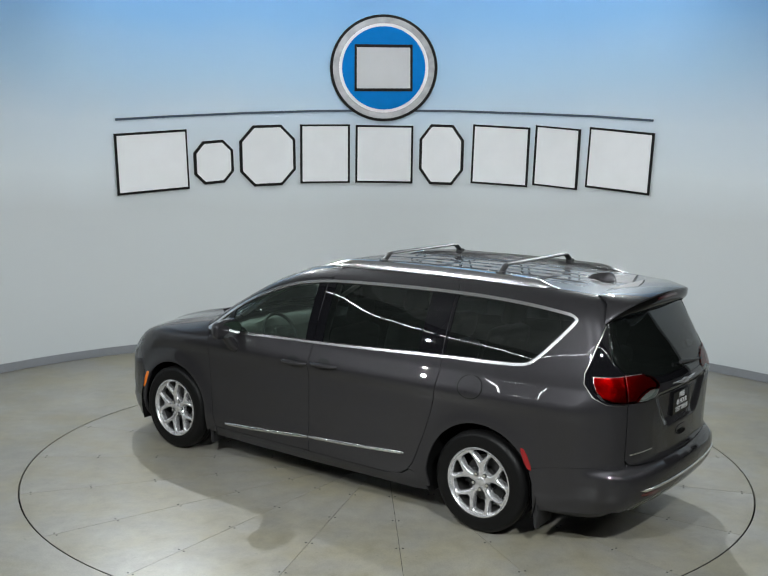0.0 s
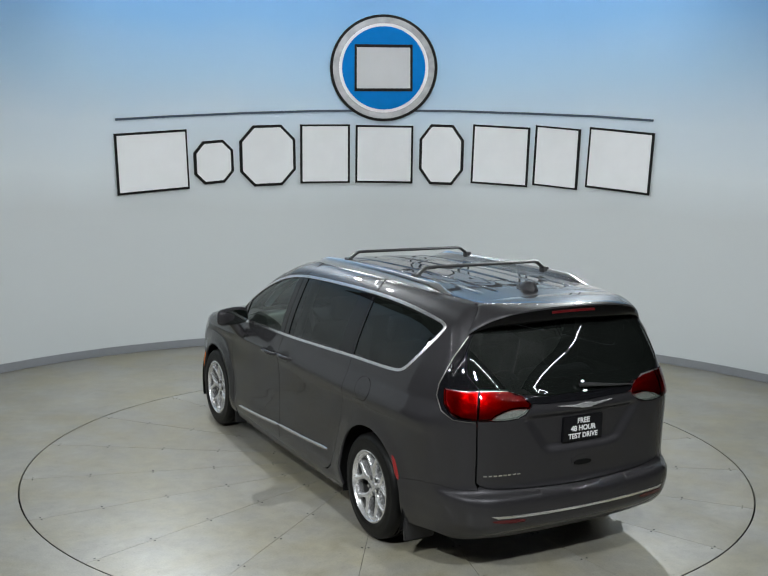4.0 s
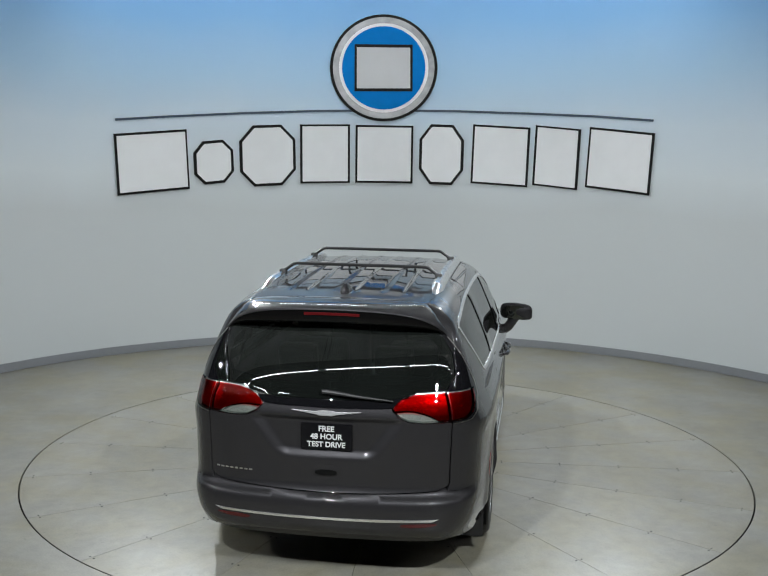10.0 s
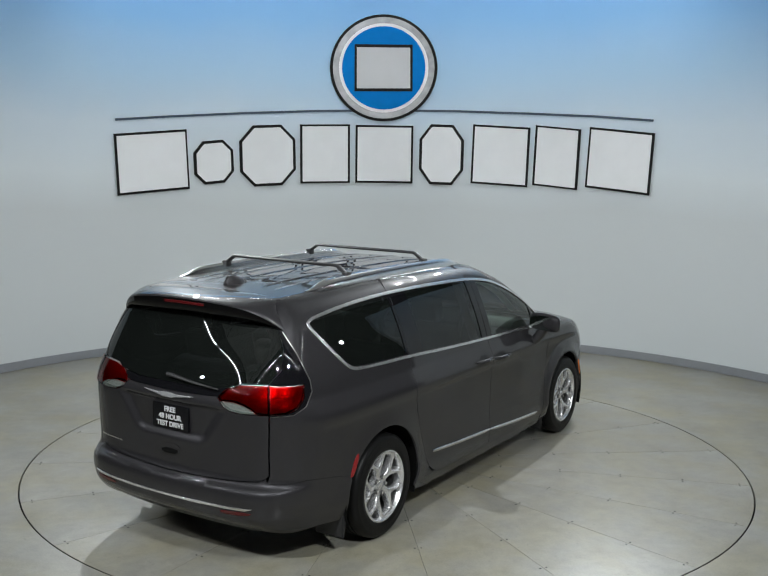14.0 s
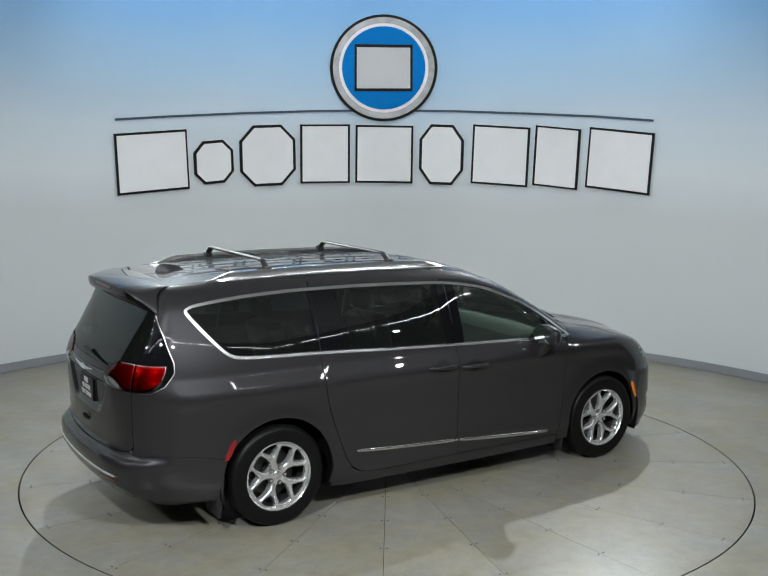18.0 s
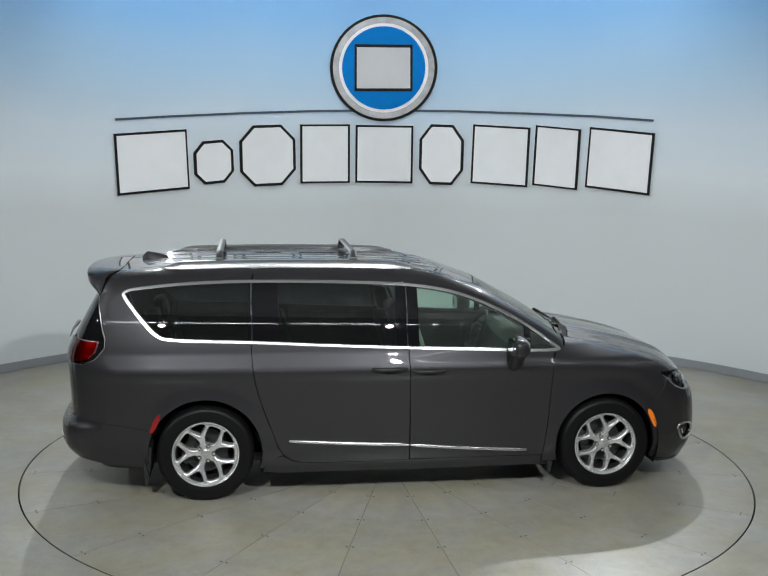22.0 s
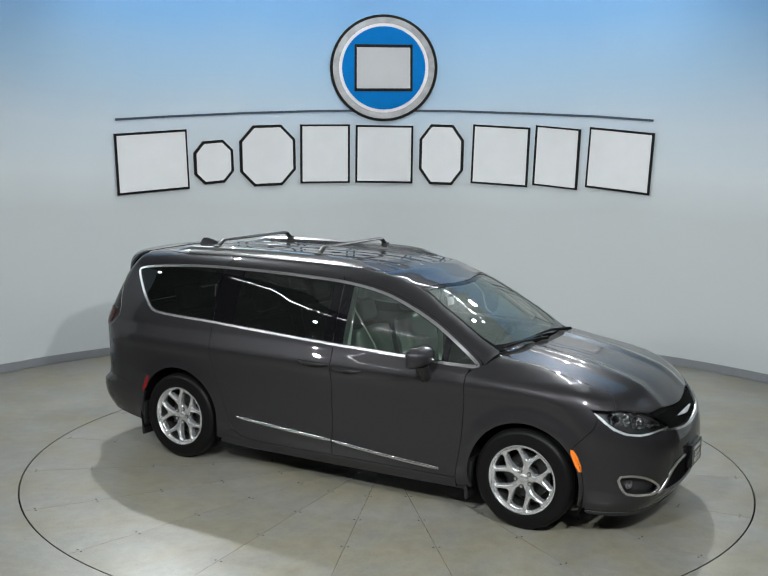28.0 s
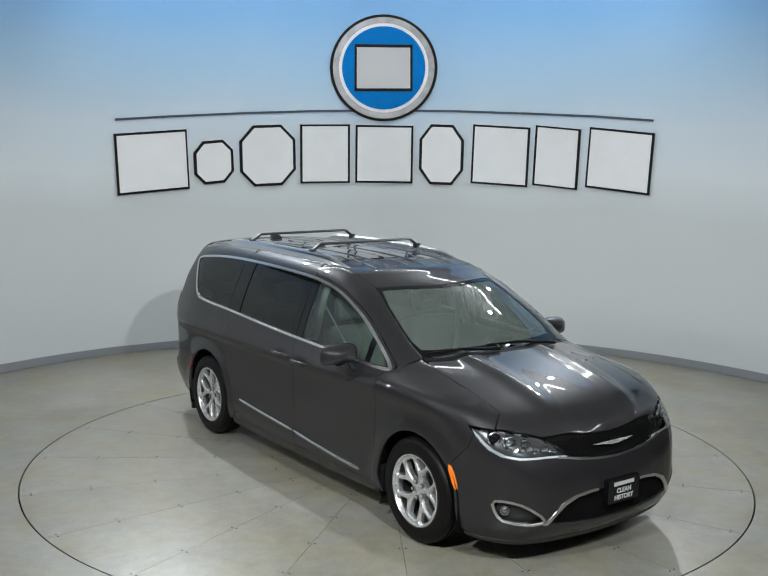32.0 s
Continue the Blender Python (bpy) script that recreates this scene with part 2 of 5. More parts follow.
HOOD = smooth_curve([(1.0, 1.23), (1.3, 1.197), (1.667, 1.138), (1.97, 1.068), (2.153, 1.008), (2.30, .925), (2.40, .835), (2.48, .70), (2.54, .5)])
AXLE_FRONT, AXLE_REAR, AXLE_HIGH = 1.5445, -1.5445, .362


def skin(x, y, z):
    """Below nought inside the body, above it outside; about metres near the surface."""
    y = np.abs(y)
    w = FLANK(z) - np.maximum(TAPER_FRONT(x), TAPER_CABIN(x) * ease(z, 1.0, 1.2)) - TAPER_REAR(x) * (1 + .95 * ease(-z, -.52, -.24))
    for ax in (AXLE_FRONT, AXLE_REAR):
        r = np.hypot(x - ax, z - AXLE_HIGH)
        w = w + (.022 if ax > 0 else .014) * np.exp(-((r - .41) / .085) ** 2) * ease(z, .2, .4)
    side = y - w
    nose = x - (NOSE(z) - .20 * y ** 2 - .45 * y ** 8)
    dish = .028 * ease(.48 - y - .75 * np.maximum(1.03 - z, 0), 0, .10) * ease(z, .79, .86) * ease(1.065 - z, 0, .05)
    tail = -x - (TAIL(z) - .10 * y ** 2 - .40 * y ** 8 - dish)
    cabin = ROOF(x + .175 * y ** 2 * ease(x, -.3, .6)) - .044 * y ** 2
    bead = sum(np.exp(-((y - c) / .017) ** 4) for c in (.08, .235, .39))
    cabin = cabin + .006 * bead * ease(x, -2.02, -1.90) * ease(-x, -.32, -.18)
    hood = HOOD(x + .13 * y ** 2) - .052 * y ** 2 + .017 * np.exp(-((y - .34) / .075) ** 2)
    top = (z - np.maximum(cabin, hood)) * .85
    f = smax(side, top, .12)
    f = smax(f, nose, .12)
    return smax(f, tail, .08)


BELT_FRONT, BELT_REAR = 1.4, -1.6


def belt(u):
    """Foot and direction, seen from above, of the line that meets the flank at the way u round the car (x itself between the ends)."""
    a = np.where(u > BELT_FRONT, u - BELT_FRONT, np.where(u < BELT_REAR, u - BELT_REAR, 0))
    return np.clip(u, BELT_REAR, BELT_FRONT), np.sin(a), np.cos(a)


def on_flank(u, z, out=0.0):
    u, z = np.asarray(u, float), np.asarray(z, float)
    x0, dx, dy = belt(u)
    lo, hi = np.full(u.shape, .05), np.full(u.shape, 1.5)
    for _ in range(34):
        mid = (lo + hi) / 2
        inside = skin(x0 + dx * mid, dy * mid, z) < out
        lo, hi = np.where(inside, mid, lo), np.where(inside, hi, mid)
    return np.stack([x0 + dx * lo, dy * lo, z], -1)


def on_top(x, y, out=0.0):
    x, y = np.asarray(x, float), np.asarray(y, float)
    lo, hi = np.full(x.shape, .5), np.full(x.shape, 2.2)
    for _ in range(34):
        mid = (lo + hi) / 2
        inside = skin(x, y, mid) < out
        lo, hi = np.where(inside, mid, lo), np.where(inside, hi, mid)
    return np.stack([x, y, lo], -1)


def way_round(P):
    """(u, z) of points on the flank."""
    x, y = P[..., 0], np.abs(P[..., 1])
    u = np.where(x > BELT_FRONT, BELT_FRONT + np.arctan2(x - BELT_FRONT, y), np.where(x < BELT_REAR, BELT_REAR + np.arctan2(x - BELT_REAR, y), x))
    return np.stack([u, P[..., 2]], -1)


def skin_normal(P):
    e = 1e-3
    g = np.stack([skin(P[:, 0] + e, P[:, 1], P[:, 2]) - skin(P[:, 0] - e, P[:, 1], P[:, 2]),
                  skin(P[:, 0], P[:, 1] + e, P[:, 2]) - skin(P[:, 0], P[:, 1] - e, P[:, 2]),
                  skin(P[:, 0], P[:, 1], P[:, 2] + e) - skin(P[:, 0], P[:, 1], P[:, 2] - e)], -1)
    return g / np.linalg.norm(g, axis=1)[:, None]


CAR_SHIFT = np.array([.0525, .0128, 0.0])
CAR_VEC = Vector(CAR_SHIFT)


# ---- mesh helpers ----
def finish(name, me, mat, parent=None, label="", smooth=False):
    me.materials.append(mat)
    if smooth:
        me.polygons.foreach_set("use_smooth", [True] * len(me.polygons))
    ob = new(name, me)
    if parent:
        ob.parent = parent
    if label:
        ob["label"] = label
    return ob


def part(name, bm, mat, parent=None, label="", smooth=True):
    me = bpy.data.meshes.new(name)
    bm.normal_update()
    bm.to_mesh(me)
    bm.free()
    ob = finish(name, me, mat, parent, label, smooth)
    if smooth:
        me.set_sharp_from_angle(angle=radians(40))
    return ob


def box(bm, x0, x1, y0, y1, z0, z1, bevel=0.0, m=None, seg=2):
    vs = bmesh.ops.create_cube(bm, size=1)["verts"]
    for v in vs:
        v.co = Vector(((x0 + x1) / 2 + v.co.x * (x1 - x0), (y0 + y1) / 2 + v.co.y * (y1 - y0), (z0 + z1) / 2 + v.co.z * (z1 - z0)))
    if m:
        bmesh.ops.transform(bm, matrix=m, verts=vs)
    if bevel:
        es = {e for v in vs for e in v.link_edges}
        bmesh.ops.bevel(bm, geom=list(es), offset=bevel, segments=seg, affect="EDGES", profile=.6)
    return bm


def lathe(bm, profile, turns=48, m=None, closed=False):
    """Turns (radius, height) points about the y axis."""
    rings = []
    for r, h in profile:
        rings.append([bm.verts.new((r * math.cos(2 * math.pi * i / turns), h, r * math.sin(2 * math.pi * i / turns))) for i in range(turns)])
    pairs = list(zip(rings, rings[1:])) + ([(rings[-1], rings[0])] if closed else [])
    for a, b in pairs:
        for i in range(turns):
            j = (i + 1) % turns
            bm.faces.new((a[i], a[j], b[j], b[i]))
    if m:
        bmesh.ops.transform(bm, matrix=m, verts=[v for r in rings for v in r])
    return rings


def tube(bm, pts, rad, sides=10, flat=1.0):
    """A round or flattened bar along points; ends closed."""
    pts = [Vector(p) for p in pts]
    rings = []
    for i, p in enumerate(pts):
        d = (pts[min(i + 1, len(pts) - 1)] - pts[max(i - 1, 0)]).normalized()
        side = d.cross(Vector((0, 0, 1)))
        side = side.normalized() if side.length > 1e-4 else Vector((0, 1, 0))
        up = side.cross(d).normalized()
        r = rad[i] if isinstance(rad, (list, tuple)) else rad
        rings.append([bm.verts.new(p + side * r * math.cos(2 * math.pi * k / sides) + up * r * flat * math.sin(2 * math.pi * k / sides)) for k in range(sides)])
    for a, b in zip(rings, rings[1:]):
        for k in range(sides):
            bm.faces.new((a[k], a[(k + 1) % sides], b[(k + 1) % sides], b[k]))
    bm.faces.new(rings[0])
    bm.faces.new(rings[-1][::-1])
    return bm


def dense(poly, step, closed=True):
    """The outline with points at most step apart."""
    P = np.array(poly, float)
    out = []
    for a, b in zip(P, np.roll(P, -1, 0) if closed else P[1:]):
        n = max(1, int(math.ceil(np.linalg.norm(b - a) / step)))
        out += [a + (b - a) * k / n for k in range(n)]
    if not closed:
        out.append(P[-1])
    return np.array(out)


def rounded(poly, times=2):
    """The closed outline with its corners cut round."""
    P = np.array(poly, float)
    for _ in range(times):
        Q = np.roll(P, -1, 0)
        P = np.stack([P * .75 + Q * .25, P * .25 + Q * .75], 1).reshape(-1, 2)
    return P


def widened(poly, d):
    """The closed outline moved outwards by d (inwards where d is below nought)."""
    P = np.array(poly, float)
    area = np.sum(P[:, 0] * np.roll(P[:, 1], -1) - np.roll(P[:, 0], -1) * P[:, 1])
    t = np.roll(P, -1, 0) - np.roll(P, 1, 0)
    n = np.stack([t[:, 1], -t[:, 0]], 1) / np.linalg.norm(t, axis=1)[:, None]
    return P + n * d * (1 if area > 0 else -1)


def within(P, poly):
    x, y = P[:, 0][:, None], P[:, 1][:, None]
    a, b = poly, np.roll(poly, -1, 0)
    cross = (a[:, 1] > y) != (b[:, 1] > y)
    with np.errstate(divide="ignore", invalid="ignore"):
        xs = (b[:, 0] - a[:, 0]) * (y - a[:, 1]) / (b[:, 1] - a[:, 1]) + a[:, 0]
    return (np.sum(cross & (x < xs), 1) % 2) == 1


def panel(name, outline, mat, parent=None, label="", holes=(), top=False, out=0.0, thick=.018, step=.035, sides=(1, -1), joined=False):
    """Panels cut from the skin along an outline in (u, z), or (x, y) where top is set; one for each side, or one across both where joined."""
    loops = [dense(outline, step)] + [dense(h, step) for h in holes]
    edge = np.concatenate(loops)
    cons, k = [], 0
    for lp in loops:
        cons += [(k + i, k + (i + 1) % len(lp)) for i in range(len(lp))]
        k += len(lp)
    lo, hi = edge.min(0), edge.max(0)
    gx, gy = np.meshgrid(np.arange(lo[0] + step / 2, hi[0], step), np.arange(lo[1] + step / 2, hi[1], step))
    grid = np.stack([gx.ravel(), gy.ravel()], 1)
    if len(grid):
        grid = grid[within(grid, loops[0])]
        for lp in loops[1:]:
            grid = grid[~within(grid, lp)]
        if len(grid):
            far = np.array([np.min(np.sum((edge - g) ** 2, 1)) for g in grid]) > (step * .45) ** 2
            grid = grid[far]
    allp = np.concatenate([edge, grid]) if len(grid) else edge
    co, _, tris, *_ = geometry.delaunay_2d_cdt([Vector(q) for q in allp], cons, [], 0, 1e-6)
    co = np.array([(q.x, q.y) for q in co])
    tris = np.array([t for t in tris if len(t) == 3])
    mid = co[tris].mean(1)
    keep = within(mid, loops[0])
    for lp in loops[1:]:
        keep &= ~within(mid, lp)
    tris = tris[keep]
    P = on_top(co[:, 0], co[:, 1], out) if top else on_flank(co[:, 0], co[:, 1], out)
    N = skin_normal(P)
    g = np.cross(P[tris[:, 1]] - P[tris[:, 0]], P[tris[:, 2]] - P[tris[:, 0]])
    flip = np.sum(g * N[tris[:, 0]], 1) < 0
    tris[flip] = tris[flip][:, ::-1]
    count = {}
    for t in tris:
        for a, b in ((t[0], t[1]), (t[1], t[2]), (t[2], t[0])):
            count[(a, b)] = True
    rim = [(a, b) for a, b in count if (b, a) not in count]
    V, NV, F = [P], [N], [tris.tolist()]
    base = len(P)
    for a, b in rim:
        if joined and abs(P[a][1]) < 1e-4 and abs(P[b][1]) < 1e-4:
            continue
        pa, pb = P[a], P[b]
        nn = np.cross(pb - pa, N[a])
        nn = nn / (np.linalg.norm(nn) + 1e-12)
        V.append(np.array([pa, pb, pb - N[b] * thick, pa - N[a] * thick]))
        NV.append(np.array([nn * .8 + N[a] * .6, nn * .8 + N[b] * .6, nn, nn]))
        F.append([[base + 1, base, base + 3, base + 2]])
        base += 4
    V, NV, F = np.concatenate(V), np.concatenate(NV), sum(F, [])
    NV = NV / np.linalg.norm(NV, axis=1)[:, None]
    flipy = np.array([1, -1, 1])
    made = []
    jobs = [("both", 1)] if joined else [("one", s) for s in sides]
    for kind, s in jobs:
        if kind == "both":
            n = len(V)
            VV, NN = np.concatenate([V, V * flipy]), np.concatenate([NV, NV * flipy])
            FF = F + [[i + n for i in f[::-1]] for f in F]
        elif s > 0:
            VV, NN, FF = V, NV, F
        else:
            VV, NN, FF = V * flipy, NV * flipy, [f[::-1] for f in F]
        me = bpy.data.meshes.new(name)
        me.from_pydata((VV + CAR_SHIFT).tolist(), [], FF)
        ob = finish(name, me, mat, parent, label, True)
        me.normals_split_custom_set_from_vertices(NN.tolist())
        made.append(ob)
    return made if len(made) > 1 else made[0]


def rod(name, pts, rad, mat, parent, label="", sides=8, flat=1.0, mirror=True):
    made = []
    for s in ((1, -1) if mirror else (1,)):
        bm = bmesh.new()
        tube(bm, [(x + CAR_SHIFT[0], y * s + CAR_SHIFT[1], z) for x, y, z in pts], rad, sides, flat)
        bmesh.ops.recalc_face_normals(bm, faces=bm.faces)
        made.append(part(name, bm, mat, parent, label))
    return made


# ---- the studio ----
WALL_C, WALL_R, TABLE_R = Vector((0, -.32, 0)), 5.457, 2.972


def arc_wall(name, r0, r1, z0, z1, a0, a1, mat, steps=96, bevel=0):
    bm = bmesh.new()
    rows = []
    for i in range(steps + 1):
        a = radians(a0 + (a1 - a0) * i / steps)
        c, s = math.cos(a), math.sin(a)
        rows.append([bm.verts.new((WALL_C.x + r * c, WALL_C.y + r * s, z)) for r, z in ((r0, z0), (r0, z1 - bevel), (r0 + bevel, z1), (r1, z1), (r1, z0))])
    for a, b in zip(rows, rows[1:]):
        for k in range(5):
            bm.faces.new((a[k], b[k], b[(k + 1) % 5], a[(k + 1) % 5]))
    bm.faces.new(rows[0])
    bm.faces.new(rows[-1][::-1])
    bmesh.ops.recalc_face_normals(bm, faces=bm.faces)
    return part(name, bm, mat)


A0, A1 = 12, 178
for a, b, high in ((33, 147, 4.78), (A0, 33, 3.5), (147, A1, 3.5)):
    tagged(arc_wall("wall_curved", WALL_R, WALL_R + .2, 0, high, a, b, M_WALL), "curved pale grey studio wall, sky blue haze put into its colour above", "wall", kind="structure")
tagged(arc_wall("baseboard", WALL_R - .012, WALL_R - .002, .004, .102, A0, A1, M_BASE, bevel=.003), "grey rubber cove base along the curved wall", "baseboard", kind="structure")

bm = bmesh.new()
N_RING = 120
inner = [bm.verts.new((math.cos(2 * math.pi * i / N_RING) * (TABLE_R + .012), math.sin(2 * math.pi * i / N_RING) * (TABLE_R + .012), 0)) for i in range(N_RING)]
low = [bm.verts.new((v.co.x, v.co.y, -.12)) for v in inner]
outer = []
for i in range(N_RING):
    c, s = math.cos(2 * math.pi * i / N_RING), math.sin(2 * math.pi * i / N_RING)
    k = 11 / max(abs(c), abs(s))
    outer.append(bm.verts.new((c * k, s * k, 0)))
for i in range(N_RING):
    j = (i + 1) % N_RING
    bm.faces.new((inner[i], outer[i], outer[j], inner[j]))
    bm.faces.new((low[i], inner[i], inner[j], low[j]))
tagged(part("floor", bm, M_FLOOR, smooth=False), "sealed grey concrete studio floor", "floor", kind="structure")

bm = bmesh.new()
box(bm, -11, 11, -11, 11, -.3, -.115)
tagged(part("floor_pit", bm, M_GAP, smooth=False), "dark pit floor under the turntable", "floor", kind="structure")
for nm, b6 in (("wall_south", (-11, 11, -11.2, -11, 0, CEILING)), ("wall_north", (-11, 11, 11, 11.2, 0, CEILING)),
               ("wall_west", (-11.2, -11, -11, 11, 0, CEILING)), ("wall_east", (11, 11.2, -11, 11, 0, CEILING))):
    bm = bmesh.new()
    box(bm, *b6)
    tagged(part(nm, bm, M_DARK, smooth=False), "dark hall wall behind the studio set", "wall", kind="structure")
bm = bmesh.new()
box(bm, -11.2, 11.2, -11.2, 11.2, CEILING, CEILING + .2)
tagged(part("ceiling", bm, M_DARK, smooth=False), "dark painted studio ceiling", "ceiling", kind="structure")

SOFFIT = (-5.9, 5.9, -5.75, 5.6)
bm = bmesh.new()
box(bm, *SOFFIT, CEILING - .10, CEILING - .02, .01)
tagged(part("ceiling_panel", bm, M_SOFFIT, smooth=False), "pale suspended ceiling panel over the turntable", "ceiling", kind="structure")


# light tubes round the panel's edge
def light_tube(x0, y0, x1, y1, height=TUBE_LOW):
    d = Vector((x1 - x0, y1 - y0, 0))
    top = new("tube_light")
    top.matrix_world = Matrix.Translation((x0, y0, height)) @ pose(0, 0, 0, 0, 0, math.degrees(math.atan2(d.y, d.x)))
    L = d.length
    bm = bmesh.new()
    box(bm, .02, .07, -.022, .022, -.02, .05, .006)
    part("end_cap", bm, M_SATIN, top)
    bm = bmesh.new()
    box(bm, L - .07, L - .02, -.022, .022, -.02, .05, .006)
    part("end_cap", bm, M_SATIN, top)
    for k in (.045, L - .045):
        bm = bmesh.new()
        tube(bm, [(k, 0, .045), (k, 0, CEILING - .095 - height)], .006, 6)
        part("hanger", bm, M_PLASTIC, top)
    bm = bmesh.new()
    tube(bm, [(.05, 0, .0), (L - .05, 0, .0)], .006, 8)
    part("tube", bm, M_TUBE, top, "glowing white tube")
    return tagged(top, "slim white tube light under the pale ceiling panel", "ceiling light", "tube lights round the ceiling panel")


for k in range(6):
    a, b = -5.05 + 10.1 * k / 6, -5.05 + 10.1 * (k + 1) / 6
    light_tube(a, -5.2, b, -5.2)
for k in range(2):
    a, b = -5.2 + 4.2 * k / 2, -5.2 + 4.2 * (k + 1) / 2
    light_tube(-5.05, a, -5.05, b)
    light_tube(5.05, a, 5.05, b)
light_tube(-1.9, 3.7, -.05, 3.7, CEILING - .34)
light_tube(.05, 3.7, 1.9, 3.7, CEILING - .34)
# two more tubes, added only to brighten the wall's upper corners
light_tube(-3.2, 2.75, -1.98, 3.6, CEILING - .34)
light_tube(1.98, 3.6, 3.2, 2.75, CEILING - .34)

for lx, ly, lz, *_ in LAMPS:
    top = new("spotlight")
    top.matrix_world = Matrix.Translation((lx, ly, CEILING))
    turn = look((0, 0, 0), (-lx, -.6 - ly, .4 - lz)).to_3x3().to_4x4()
    drop = lz - CEILING
    bm = bmesh.new()
    tube(bm, [(0, 0, -.005), (0, 0, drop + .16)], .012, 8)
    part("stem", bm, M_PLASTIC, top)
    bm = bmesh.new()
    lathe(bm, [(.03, .20), (.07, .17), (.10, .06), (.105, -.03), (.095, -.03), (.09, .03), (.0, .04)], 28, Matrix.Translation((0, 0, drop)) @ turn @ pose(0, 0, 0, 90))
    bmesh.ops.recalc_face_normals(bm, faces=bm.faces)
    part("head", bm, M_PLASTIC, top, "black lamp head aimed at the turntable")
    tagged(top, "black spotlight hung from the ceiling", "spotlight", "spotlights over the turntable")

# ---- the turntable ----
turntable = tagged(new("turntable"), "round grey car turntable flush with the floor", "turntable")
bm = bmesh.new()
lathe(bm, [(0.0, 0), (TABLE_R - .004, 0), (TABLE_R, -.003), (TABLE_R, -.1)], 160, pose(0, 0, -.004, 90) @ Matrix.Diagonal((1, 1, 1, 1)))
bmesh.ops.recalc_face_normals(bm, faces=bm.faces)
part("drum", bm, M_GAP, turntable, "dark steel drum under the deck")
bm = bmesh.new()
SEG, GAPW = 20, .0017
lo, hi = [], []
ra, rb = .35, TABLE_R - .001
for k in range(9):
    a = radians(18 * k / 8)
    for r, row in ((ra, lo), (rb, hi)):
        trim = (GAPW / r if k == 0 else -GAPW / r if k == 8 else 0)
        row.append(bm.verts.new((r * math.cos(a + trim), r * math.sin(a + trim), 0)))
for k in range(8):
    bm.faces.new((lo[k], hi[k], hi[k + 1], lo[k + 1]))
ret = bmesh.ops.extrude_face_region(bm, geom=list(bm.faces))
for v in [g for g in ret["geom"] if isinstance(g, bmesh.types.BMVert)]:
    v.co.z -= .0035
bmesh.ops.recalc_face_normals(bm, faces=bm.faces)
wedge = part("deck_plate", bm, M_PLATE, turntable, smooth=False)
for k in range(1, SEG):
    ob = new("deck_plate", wedge.data)
    ob.parent = turntable
    ob.matrix_local = pose(0, 0, 0, 0, 0, 18 * k + 3)
wedge.matrix_local = pose(0, 0, 0, 0, 0, 3)
bm = bmesh.new()
bmesh.ops.create_circle(bm, cap_ends=True, segments=40, radius=.349)
part("hub_plate", bm, M_PLATE, turntable, smooth=False)
bm = bmesh.new()
bmesh.ops.create_cone(bm, cap_ends=True, segments=10, radius1=.007, radius2=.006, depth=.0015)
screw = None
for k in range(SEG):
    for r in (.98, 1.47, 1.96, 2.45, 2.89):
        for side in (-.022, .022):
            if screw is None:
                screw = part("screw", bm, M_GAP, turntable)
                ob = screw
            else:
                ob = new("screw", screw.data)
                ob.parent = turntable
            ob.matrix_local = pose(0, 0, 0, 0, 0, 18 * k + 3) @ Matrix.Translation((r, side, .0008))

# ---- the sign on the curved wall: plain blocks, an emblem and a line ----
def on_wall(a, z, off):
    r = WALL_R - off
    return Vector((WALL_C.x + r * math.cos(radians(a)), WALL_C.y + r * math.sin(radians(a)), z))


def wall_shape(name, outline, off0, off1, mat, parent, label="", inset=0.0):
    """A raised shape that follows the wall, from an outline in (degrees, height)."""
    K = radians(1) * WALL_R
    P = np.array([(a * K, z) for a, z in outline])
    if inset:
        P = widened(P, -inset)
    P = dense(P, .12)
    lo, hi = P.min(0), P.max(0)
    gx, gy = np.meshgrid(np.arange(lo[0] + .06, hi[0], .15), np.arange(lo[1] + .06, hi[1], .15))
    grid = np.stack([gx.ravel(), gy.ravel()], 1)
    grid = grid[within(grid, widened(P, -.02))]
    n = len(P)
    co, _, tris, *_ = geometry.delaunay_2d_cdt([Vector(q) for q in np.concatenate([P, grid])], [(i, (i + 1) % n) for i in range(n)], [], 0, 1e-6)
    flat = np.array([(q.x, q.y) for q in co])
    bm = bmesh.new()
    front = [bm.verts.new(on_wall(a / K, z, off1)) for a, z in flat]
    for tri in tris:
        if within(flat[list(tri)].mean(0)[None], P)[0]:
            bm.faces.new([front[k] for k in tri])
    back = [bm.verts.new(on_wall(a / K, z, off0)) for a, z in P]
    edge = [bm.verts.new(on_wall(a / K, z, off1)) for a, z in P]
    for i in range(n):
        bm.faces.new((edge[i], edge[(i + 1) % n], back[(i + 1) % n], back[i]))
    bmesh.ops.recalc_face_normals(bm, faces=bm.faces)
    return part(name, bm, mat, parent, label, False)


def disc(a, z, r, n=64):
    return [(a + math.degrees(r * math.cos(2 * math.pi * i / n) / WALL_R) * 1.03, z + r * math.sin(2 * math.pi * i / n)) for i in range(n)]


